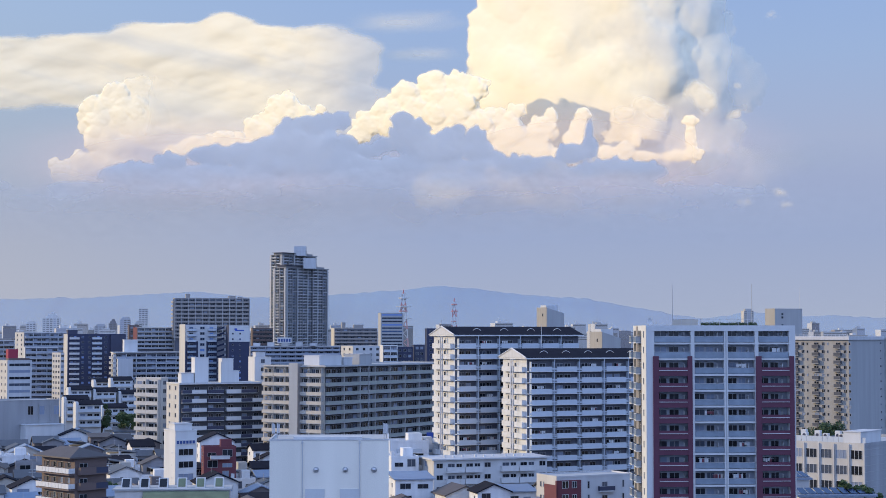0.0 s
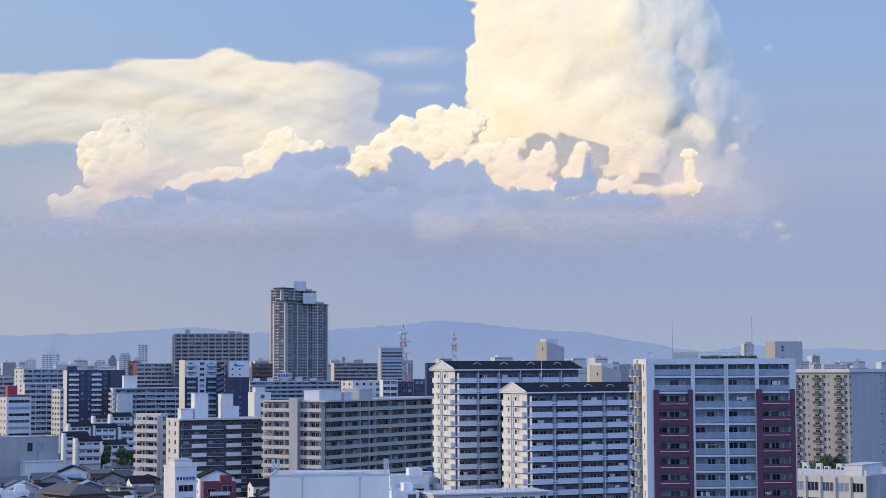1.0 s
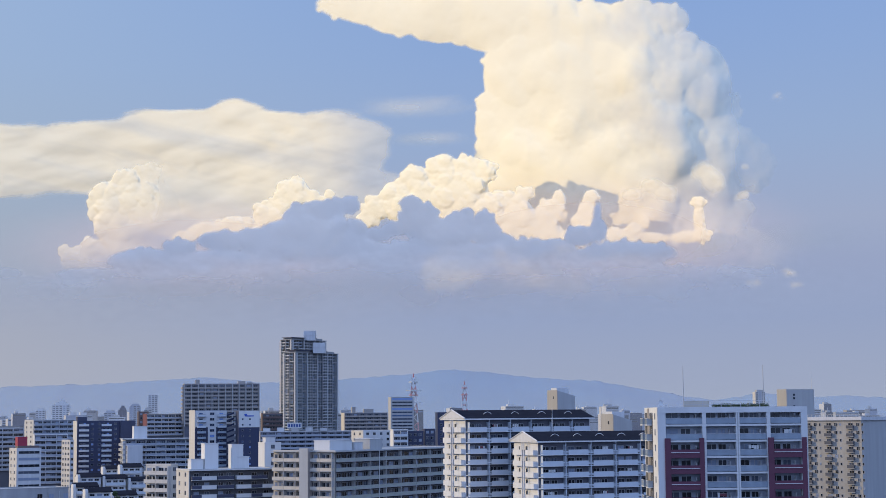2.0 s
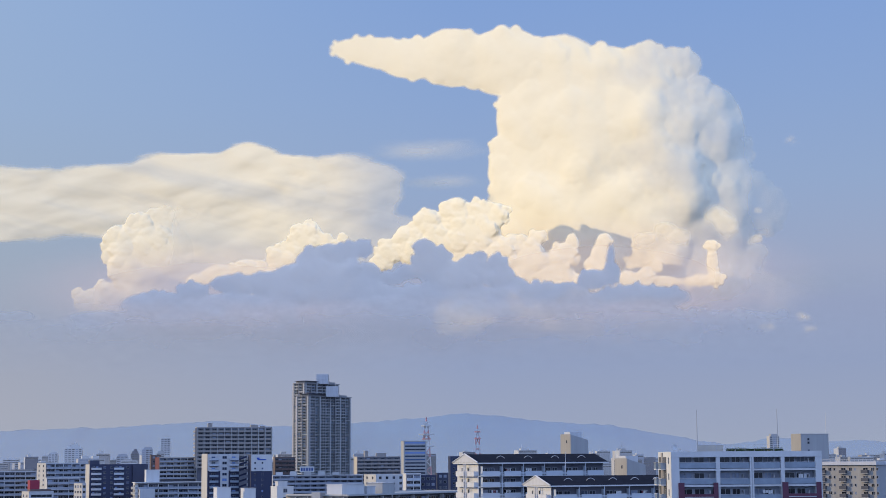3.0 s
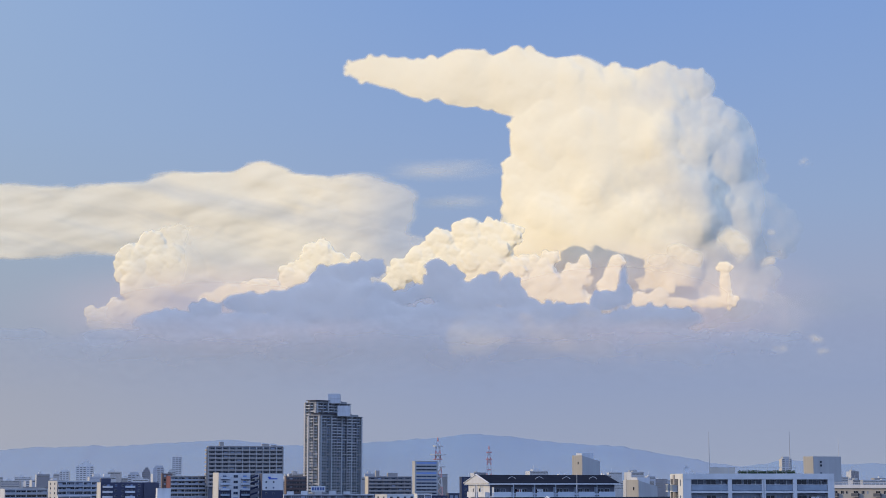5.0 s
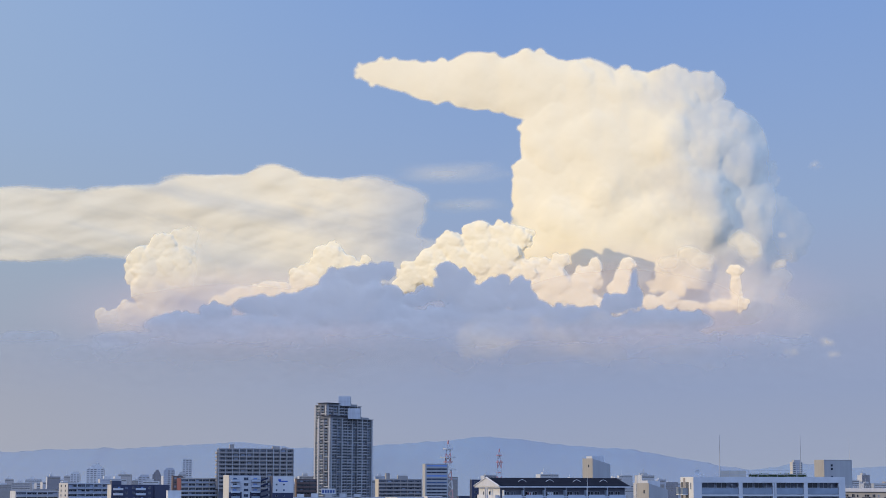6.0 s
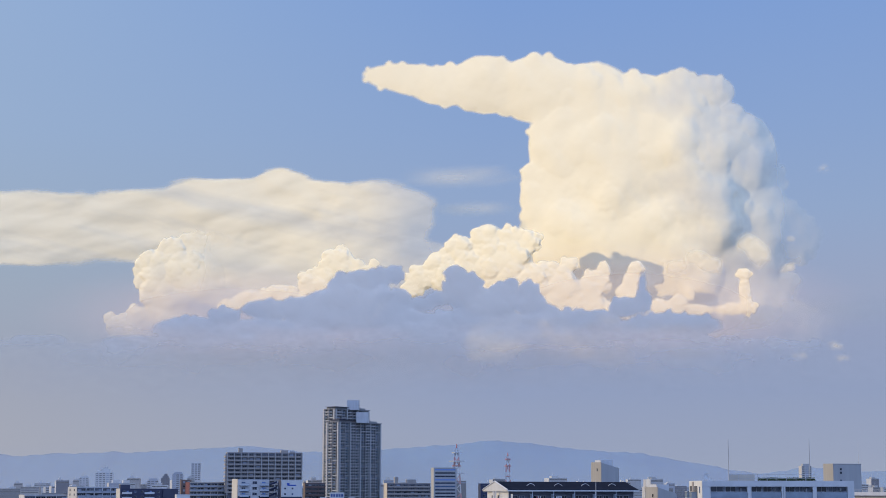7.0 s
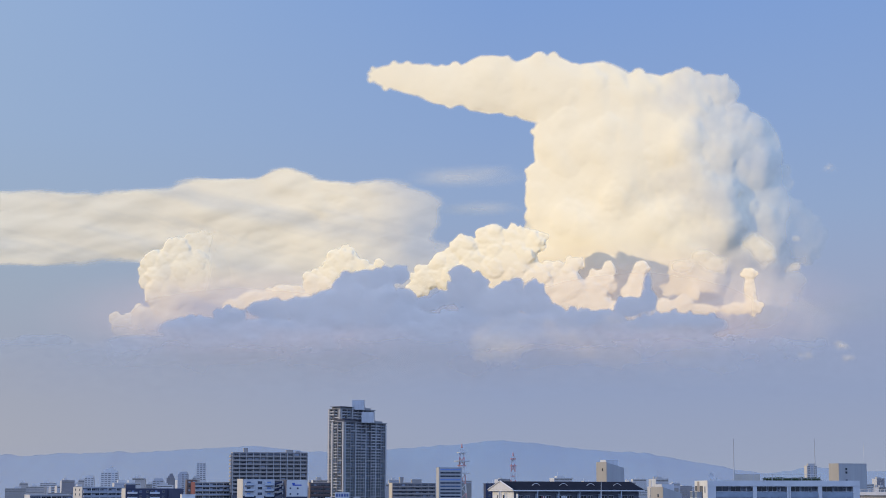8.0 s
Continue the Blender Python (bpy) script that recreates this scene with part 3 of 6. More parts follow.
# row of sunlit cumulus heads
puff(-5.35, 7.36, 0.53, 0.60)
puff(-4.74, 7.18, 0.45, 0.42)
puff(-4.12, 7.43, 0.17, 0.21)
puff(-6.20, 6.75, 0.49, 0.45)
puff(-5.69, 6.75, 0.57, 0.57)
puff(-8.17, 6.23, 0.60, 0.30)
puff(-7.23, 6.36, 0.64, 0.38)
puff(-8.91, 6.00, 0.42, 0.23)
puff(-6.66, 5.90, 1.13, 0.47)
puff(-4.77, 6.38, 0.95, 0.76)
heaped_cloud("cumulus_cloud", "sunlit cumulus heads low in the haze", P, 2950, 78, 51, 0.8, 0.05, (4.5, 6.2), 0.97, 0.022, group="row of cumulus clouds", calm=0.12, cells=3, budding=(22, 10, 6), bud=0.36)
P = []
puff(-0.25, 8.34, 0.51, 0.47)
puff(0.55, 8.28, 0.60, 0.42)
puff(1.09, 8.19, 0.45, 0.42)
puff(-1.24, 7.97, 0.53, 0.45)
puff(-1.89, 7.42, 0.49, 0.49)
puff(-2.53, 6.96, 0.49, 0.38)
puff(-0.78, 7.44, 0.79, 0.57)
puff(0.26, 7.43, 1.04, 0.79)
puff(-1.35, 6.96, 0.95, 0.66)
puff(-2.88, 6.58, 0.38, 0.28)
puff(1.78, 7.18, 0.45, 0.38)
puff(2.45, 7.40, 0.34, 0.26)
puff(3.62, 7.24, 0.25, 0.28)
puff(3.39, 6.85, 0.42, 0.38)
puff(3.10, 6.29, 0.53, 0.66)
puff(2.16, 6.58, 0.66, 0.76)
puff(1.12, 6.77, 0.76, 0.76)
puff(4.72, 7.25, 0.28, 0.28)
puff(4.56, 6.78, 0.32, 0.42)
puff(4.51, 6.18, 0.42, 0.57)
puff(8.26, 6.99, 0.25, 0.21)
puff(8.25, 6.50, 0.21, 0.53)
puff(8.33, 5.94, 0.30, 0.26)
puff(6.48, 6.42, 0.17, 0.26)
puff(6.01, 5.98, 0.34, 0.34)
puff(6.75, 5.87, 0.53, 0.19)
puff(7.77, 5.86, 0.49, 0.19)
puff(5.35, 5.89, 0.49, 0.30)
puff(3.57, 5.81, 0.76, 0.38)
puff(0.55, 6.21, 1.70, 0.76)
puff(2.63, 5.82, 1.32, 0.53)
heaped_cloud("cumulus_cloud", "row of sunlit cumulus heads before the thunderhead", P, 2850, 78, 61, 0.8, 0.05, (4.5, 6.3), 0.97, 0.022, group="row of cumulus clouds", calm=0.12, cells=3, budding=(22, 10, 6), bud=0.36)
P = []
# rose sheets added before their feet, colouring in the reddened low light
puff(-8.5, 5.6, 7.5, 1.9)
cloud("cloud_veil", "added rose sheet tinting the feet of the bright clouds", P, 2450, 35, 63, 0.3, 1.3, 0.1, (3.4, 5.4), 0.36, 0.08, 0.5, mat=ROSETINT)
P = []
puff(4.5, 5.9, 8.0, 2.4)
cloud("cloud_veil", "added rose sheet tinting the feet of the bright clouds", P, 2330, 35, 65, 0.3, 1.6, 0.1, (3.4, 5.4), 0.34, 0.08, 0.5, mat=ROSETINT)
P = []
# shaded cumulus in front, blue in the haze
puff(-3.45, 7.07, 0.34, 0.34)
puff(-3.92, 6.96, 0.45, 0.34)
puff(-4.49, 6.86, 0.57, 0.38)
puff(-5.15, 6.61, 0.57, 0.49)
puff(-5.81, 6.22, 0.53, 0.38)
puff(-6.66, 5.90, 0.76, 0.42)
puff(-7.60, 5.89, 0.95, 0.34)
puff(-9.09, 5.62, 0.57, 0.34)
puff(-4.77, 5.72, 2.08, 1.04)
puff(-10.20, 5.19, 1.32, 0.42)
puff(-15.33, 4.69, 0.87, 0.23)
puff(-14.61, 4.75, 0.49, 0.19)
puff(-13.67, 4.54, 0.95, 0.15)
puff(-1.35, 7.08, 0.42, 0.34)
puff(-0.86, 6.83, 0.38, 0.34)
puff(-1.07, 6.49, 0.72, 0.45)
puff(-2.49, 6.11, 0.53, 0.23)
puff(-1.92, 6.30, 0.45, 0.26)
puff(0.55, 6.81, 0.26, 0.19)
puff(0.20, 6.40, 0.49, 0.42)
puff(1.12, 6.54, 0.38, 0.34)
puff(1.21, 6.11, 0.53, 0.45)
puff(1.68, 5.79, 0.53, 0.34)
puff(4.32, 6.00, 0.57, 0.34)
puff(4.90, 6.74, 0.15, 0.45)
puff(4.93, 6.18, 0.30, 0.42)
puff(3.38, 5.59, 0.85, 0.30)
puff(-0.59, 5.36, 2.27, 0.57)
puff(-3.25, 5.35, 1.89, 0.57)
puff(2.43, 5.26, 2.27, 0.38)
puff(-7.77, 5.04, 2.27, 0.57)
puff(5.25, 5.24, 2.27, 0.34)
puff(-10.74, 4.72, 2.65, 0.30)
puff(-16.53, 4.52, 1.13, 0.23)
puff(-3.6, 4.7, 3.6, 1.1)
puff(0.6, 4.6, 3.4, 1.05)
puff(4.6, 4.4, 3.4, 0.9)
puff(-7.6, 4.3, 3.4, 0.9)
puff(8.4, 4.2, 3.2, 0.7)
puff(-12.6, 4.0, 4.2, 0.65)
puff(-0.25, 6.06, 1.06, 0.57)
puff(5.81, 5.38, 1.70, 0.42)
puff(2.62, 5.54, 1.13, 0.42)
heaped_cloud("shaded_cloud", "blue-grey shaded cumulus line before the bright clouds", P, 2020, -6, 71, 0.13, 0.08, (4.1, 5.7), 0.95, 0.028, GREYCLOUD, calm=0.6, budding=(18, 8, 4), bud=0.34, cells=3)
P = []
# the soft foot of the shaded line, melting into the haze
puff(-8.79, 3.69, 14.36, 1.51)
puff(4.00, 3.71, 14.36, 1.51)
cloud("haze_bank", "soft blue-grey foot of the shaded clouds in the haze", P, 2120, -10, 75, 0.3, 1.1, 0.1, (2.6, 5.4), 0.55, 0.06, 0, "", 1.0, mat=GREYCLOUD)
P = []
# a thin warm veil of cloud beyond the thunderhead's foot
puff(10.86, 5.80, 3.59, 0.64)
puff(8.30, 5.62, 2.27, 0.45)
cloud("cloud_veil", "thin pale veil of sunlit cloud low in the haze", P, 2900, 0, 77, 0.5, 0.9, 0.15, (2.6, 5.0), 0.3, 0.06, 0.5, "", 1.0)
P = []
for k, spot in enumerate(((10.94, 10.40, 0.19, 0.13), (10.04, 4.32, 0.26, 0.17), (11.18, 4.63, 0.17, 0.13), (11.35, 4.21, 0.17, 0.09))):
    cloud("cloud_scrap", "small scrap of sunlit cloud", [spot], 1900, 40, 81 + k, 0.35, 0.3, 0.6, (1, 2), 0.45, 0.03, 0, "scraps of cloud", 0.35)


def hill_range(name, label, y, crest, seed, rgb):
    """A range of hills: a folded strip of ground that rises to a crest line (height in metres by bearing) and falls behind it."""
    xs, rows_ = np.linspace(-2600, 2600, 420), np.linspace(0, 1, 14)
    uu, rr = np.meshgrid(xs, rows_)
    top = crest(uu) + 16 * (fbm(uu / 150, uu * 0 + 3.1, seed, 5) - 0.5) + 7 * (fbm(uu / 22, uu * 0 + 1.7, seed + 4, 3) - 0.5)
    prof = np.sin(rr * math.pi / 2)
    zz = np.maximum(prof * top, 0) + 10 * (fbm(uu / 90, rr * 4, seed + 9) - 0.5) * np.sin(rr * math.pi) * 0.6
    yy = y - 260 + 420 * rr + 40 * (fbm(uu / 140, rr * 3, seed + 5) - 0.5)
    ny, nx = uu.shape
    idx = np.arange(nx * ny).reshape(ny, nx)
    quads = np.stack((idx[:-1, :-1], idx[:-1, 1:], idx[1:, 1:], idx[1:, :-1]), -1).reshape(-1, 4)
    me = poly_mesh(name, np.stack((uu, yy, zz), -1).reshape(-1, 3).tolist(), quads.tolist(), [], True)
    # blue colour and low alpha carry the haze over the hills
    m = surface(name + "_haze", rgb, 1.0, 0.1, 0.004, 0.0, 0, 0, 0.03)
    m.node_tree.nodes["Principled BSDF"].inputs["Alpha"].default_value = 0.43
    me.materials.append(m)
    tagged(new(name, me), label, "hills", kind="structure")


def hill_crest(x):
    """Height of the range above the ground along its length."""
    main = 84 * np.exp(-((x + 20) / np.where(x < -20, 480, 400)) ** 2) + 26 * np.exp(-((x - 440) / 160) ** 2) + 12 * np.exp(-((x - 840) / 70) ** 2)
    return EYE + 44 + main + 60 * np.exp(-((x + 770) / 260) ** 2) + 46 * np.clip((-x - 800) / 350, 0, 1) + 3 * np.sin(x / 130)


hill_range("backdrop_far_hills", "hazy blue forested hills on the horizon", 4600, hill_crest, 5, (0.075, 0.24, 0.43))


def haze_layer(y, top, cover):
    """A thin upright sheet added to pale what lies beyond it, standing in for evening haze: densest near the ground and
    gone at its top elevation (degrees).
    """
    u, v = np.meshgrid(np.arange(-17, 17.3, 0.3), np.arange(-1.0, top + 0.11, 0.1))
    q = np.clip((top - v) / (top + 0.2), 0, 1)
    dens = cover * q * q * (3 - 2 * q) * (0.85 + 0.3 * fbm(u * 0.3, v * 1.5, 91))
    cloud_sheet("haze_sheet", "added sheet standing in for blue evening haze over the plain", u, v, y + 0 * u, dens, GREYCLOUD, "")


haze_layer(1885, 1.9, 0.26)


# ---- the town: large blocks first ----
def block(name, label, x, y, rot, w, d, h, mat, floors, fh, front="windows", bays=6, left="windows", lbays=2, lmat=None, out=1.3, bal=None, slab=None, high=1.1, gap=0.0, parapet=0.5, win=(1.5, 1.4), top=None, glass=None, group="", doors=2, roof_mat=None, right=None, rbays=2, back=None, lbal=None):
    """A block of flats or offices: a body with rows of windows or balconies on its faces. The corner between its left side and its front stands at x, y."""
    ob = thing(name, label, "building", pose(x, y, 0, 0, 0, rot), group)
    wall_block(ob, w, d, h, mat, "wall", roof_mat, parapet)
    if lmat:
        put("side_wall", mesh_of("side_wall", [(-0.12, -0.02, 0, 0, d, h + parapet + 0.02)], [lmat]), ob)
    # a thin dark sheet on the front colours in the shade behind balconies
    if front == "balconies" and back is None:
        back = SHADEDRECESS
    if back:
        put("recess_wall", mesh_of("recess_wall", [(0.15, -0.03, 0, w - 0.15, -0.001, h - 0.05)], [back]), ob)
    at = sides(w, d)
    z0 = h - floors * fh
    for face, style, count, length in (("front", front, bays, w), ("left", left, lbays, d), ("right", right, rbays, d)):
        m = at[face] @ (pose(0, -0.12, 0) if face == "left" and lmat else pose(0, 0, 0))
        if style == "windows":
            windows(ob, m, 0.4, length - 0.4, z0, floors, fh, count, min(win[0], length / count * 0.75), win[1], 0.95, None, glass)
        elif style == "bands":
            windows(ob, m, 0.5, length - 0.5, z0, floors, fh, count, (length - 1) / count * 0.94, win[1], 0.9, None, glass, 4)
        elif style == "balconies":
            balconies(ob, m @ (pose(0, -0.03, 0) if back and face == "front" else pose(0, 0, 0)), 0.3, length - 0.3, z0, floors, fh, count, out, (lbal if face == "left" and lbal else bal) or PANEL, slab or mat, high, gap, doors)
    return ob


def far_block(x, y, rot, w, d, h, mat, floors, label="distant pale block of flats", rows=True, glass=None):
    ob = thing("distant_building", label, "building", pose(x, y, 0, 0, 0, rot), "distant skyline")
    wall_block(ob, w, d, h, mat, "wall", None, 0.8)
    fh = 3.0
    for f in range(floors):
        z = h - (f + 1) * fh
        put("window_band", window_mesh(w - 1.2, 1.15, FRAME, glass or GLASS, max(2, int(w / 4))), ob, pose(0.6, 0, z + 0.9))
    return ob


def footprint(ob_x, ob_y, radius):
    TAKEN.append((ob_x, ob_y, radius))


TAKEN = []


# ---- the maroon tower ----
def maroon_tower(x, y, rot, w, d, h):
    ob = thing("apartment_tower", "maroon and pale grey tiled apartment tower with frosted glass balconies", "building", pose(x, y, 0, 0, 0, rot))
    fh, floors, back = 2.9, 15, 1.7
    put("wall", mesh_of("wall", [(0.0, back, 0, w, d, h - 0.3)], [WHITE]), ob)
    # greyer sheet over the white back wall: balcony shade as colour
    put("recess_wall", mesh_of("recess_wall", [(1.5, back - 0.03, 0, w - 1.2, back - 0.001, h - 0.9)], [DULLPANEL]), ob)
    put("roof", mesh_of("roof", [(0.2, 0.3, h - 0.3, w - 0.2, d - 0.2, h - 0.1)], [FLATROOF]), ob)
    for edge in ((0, -0.05, h - 0.9, w, 0.35, h + 0.15), (0, 0.35, h - 0.3, 0.3, d, h + 0.15), (w - 0.3, 0.35, h - 0.3, w, d, h + 0.15), (0.3, d - 0.3, h - 0.3, w - 0.3, d, h + 0.15)):
        put("cornice", mesh_of("cornice", [edge], [WHITE]), ob)
    k = w / 27.5
    for s0, s1 in ((0, 1.5), (8.2, 8.9), (14.35, 15.05), (20.0, 20.7), (26.3, 27.5)):
        put("pier", mesh_of("pier", [(s0 * k, 0, 0, s1 * k, back, h - 0.3)], [WHITE]), ob)
    put("groove", mesh_of("groove", [(14.62 * k, -0.04, 0, 14.78 * k, 0, h)], [GREY]), ob)
    top = h - 1.9 * fh
    for a, b in ((1.25, 8.45), (20.15, 27.2)):
        for s0, s1 in ((a, a + 1.05), (b - 0.85, b)):
            put("maroon_pier", mesh_of("maroon_pier", [(s0 * k, -0.35, 0, s1 * k, 0.3, top)], [MAROON]), ob)
        for f in range(floors - 2):
            z = h - (f + 3) * fh
            put("maroon_spandrel", mesh_of("maroon_spandrel", [((a + 1.05) * k, -0.3, z - 0.45, (b - 0.85) * k, 0.1, z + 1.12)], [MAROON]), ob)
            put("white_trim", mesh_of("white_trim", [((a + 1.1) * k, -0.42, z + 0.52, (b - 0.9) * k, -0.3, z + 0.62)], [WHITE]), ob)
    spans = ((1.5, 8.2, 0), (8.9, 14.35, 1), (15.05, 20.0, 1), (20.7, 26.3, 0))
    slab_me = {}
    for a, b, centre in spans:
        slab = mesh_of("balcony_slab", [(a * k, 0.02, -0.35, b * k, back, -0.02)], [WHITE])
        glass = mesh_of("balcony_glass", [(a * k + 0.05, 0.06, 0.08, b * k - 0.05, 0.1, 1.12)], [FROST])
        rail = mesh_of("handrail", [(a * k, 0.02, 1.12, b * k, 0.14, 1.18)], [METAL])
        screen = mesh_of("partition", [(b * k - 1.15, 0.3, 0.0, b * k - 1.1, back, 1.9)], [PALE])
        for f in range(floors):
            z = h - (f + 1) * fh - 0.1
            put("balcony_slab", slab, ob, pose(0, 0, z))
            if centre or f < 2:
                put("balcony_glass", glass, ob, pose(0, 0, z))
                put("handrail", rail, ob, pose(0, 0, z))
            at = pose(0, back - 0.03, z)
            span = b - a
            put("sliding_door", window_mesh(span * 0.34 * k, 2.05, FRAME, GLASS, 2), ob, at @ pose((a + 0.25) * k, 0, 0.1))
            put("sliding_door", window_mesh(span * 0.27 * k, 2.05, FRAME, GLASS, 2), ob, at @ pose((a + 0.44 * span) * k, 0, 0.1))
            put("partition", screen, ob, pose(0, 0, z))
            if random.random() < 0.25:
                put("laundry", laundry_mesh(random), ob, pose((a + random.uniform(0.5, span - 2.0)) * k, 0.1, z))
            if random.random() < 0.6:
                put("air_conditioner", mesh_of("air_conditioner", [(0, 1.15, 0.05, 0.8, 1.45, 0.65)], [WHITE]), ob, pose((b - 1.0) * k, 0.1, z))
    at = sides(w, d)["left"]
    put("side_panel", mesh_of("side_panel", [(-0.12, d * 0.62, 0, 0, d * 0.74, h)], [TAUPE]), ob)
    # flat dark panels paint the shade of side recesses; none are cut in
    put("side_recess_shade", mesh_of("side_recess_shade", [(-0.06, d * 0.36, 0, 0, d * 0.58, h - 0.8)], [DARKTILESHADE]), ob)
    put("side_recess_shade", mesh_of("side_recess_shade", [(-0.06, d * 0.78, 0, 0, d * 0.94, h - 0.8)], [DARKTILESHADE]), ob)
    balc = balcony_mesh(3.0, 1.0, FROST, WHITE, 1.1)
    for f in range(floors):
        z = h - (f + 1) * fh - 0.1
        put("balcony", balc, ob, at @ pose(d * 0.42, 0, z))
        put("window", window_mesh(1.0, 1.9, FRAME, GLASS, 1), ob, at @ pose(d * 0.55, 0, z + 0.15))
        put("window", window_mesh(0.7, 1.2, FRAME, GLASS, 1), ob, at @ pose(d * 0.8, 0, z + 0.9))
        put("balcony", balc, ob, at @ pose(d * 0.06, 0, z))
    footprint(x + w / 2, y + d / 2, 20)
    return ob


maroon_tower(37.4, 316.0, 2, 27.7, 16.0, 46.3)
mx, my, mz = 37.38, 316.0, 46.26


def hedge_garden(x, y, z, w, d, h):
    ob = thing("roof_garden_fence", "railed roof garden with a clipped green hedge on the tower", "fence", pose(x, y, z))
    n = 9
    for k in range(n + 1):
        put("post", mesh_of("post", [(w * k / n - 0.03, 0, 0, w * k / n + 0.03, 0.06, h)], [METAL]), ob)
    for zz in (h - 0.06, h * 0.5):
        put("rail", mesh_of("rail", [(0, 0.0, zz, w, 0.05, zz + 0.06)], [METAL]), ob)
    put("hedge", leaf_mass("hedge", [(w * (i + 0.5) / 26, 0.55, 0.45, 0.5) for i in range(9, 26)], 90, 0.16, LEAF), ob)
    put("backing_panel", mesh_of("backing_panel", [(0, 0.1, 0, w * 0.3, 0.16, h * 0.95)], [BEIGE]), ob)
    put("kerb", mesh_of("kerb", [(0, -0.05, -0.1, w, d, 0.08)], [CONCRETE]), ob)


def leaf_mass(name, balls, count, size, mat):
    """Many small leaf blades scattered through balls (x, y, z, radius)."""
    rng = random.Random(len(balls) * 7 + count)
    verts, faces = [], []
    for bx, by, bz, r in balls:
        for _ in range(count):
            v = Vector((rng.gauss(0, 1), rng.gauss(0, 1), rng.gauss(0, 1))).normalized() * r * rng.uniform(0.45, 1.05)
            c = Vector((bx, by, bz)) + v
            a = Vector((rng.uniform(-1, 1), rng.uniform(-1, 1), rng.uniform(-1, 1))).normalized() * size * rng.uniform(0.6, 1.3)
            b = a.orthogonal().normalized() * size * rng.uniform(0.4, 0.8)
            k = len(verts)
            verts += [c - a, c + b, c + a, c - b]
            faces.append((k, k + 1, k + 2, k + 3))
    return poly_mesh(name, verts, faces, [mat])


def pole(name, label, x, y, z, h, r, mat, category="antenna"):
    ob = thing(name, label, category, pose(x, y, z))
    put("mast", bar("mast", (0, 0, 0), (0, 0, h), r, mat, 6, r * 0.5), ob)
    put("base_plate", mesh_of("base_plate", [(-0.2, -0.2, 0, 0.2, 0.2, 0.12)], [METAL]), ob)
    return ob


def dish(x, y, z, r, turn=0):
    ob = thing("satellite_dish", "white satellite dish on a short post", "antenna", pose(x, y, z, 0, 0, turn), "satellite dishes")
    put("post", bar("post", (0, 0, 0), (0, 0, r * 1.6), 0.04, METAL, 6), ob)
    verts, faces = [(0, -0.05, r * 1.6)], []
    for ring in (1, 2, 3):
        q = r * ring / 3
        verts += [(q * math.cos(a * math.pi / 6), -0.05 - 0.35 * q * q / r, r * 1.6 + q * math.sin(a * math.pi / 6)) for a in range(12)]
    for a in range(12):
        faces.append((0, 1 + a, 1 + (a + 1) % 12))
        for ring in (0, 1):
            i, j = 1 + ring * 12, 13 + ring * 12
            faces.append((i + a, j + a, j + (a + 1) % 12, i + (a + 1) % 12))
    put("reflector", poly_mesh("reflector", verts, faces, [WHITE], True), ob)


hedge_garden(43.07, 322, mz - 0.1, 15.93, 6, 1.5)
pole("roof_antenna", "slender steel lightning rod on the tower roof", 42.94, 321, mz - 0.1, 8.0, 0.09, GREY)
pole("roof_antenna", "slender steel lightning rod on the tower roof", 58.93, 327, mz - 0.1, 8.2, 0.09, GREY)
dish(38.24, 318, mz + 0.1, 0.55, 30)
for q in range(5):
    dish(40.14 + 4.6 * q, 325 + q % 2, mz - 0.1, 0.3, 20 * q)


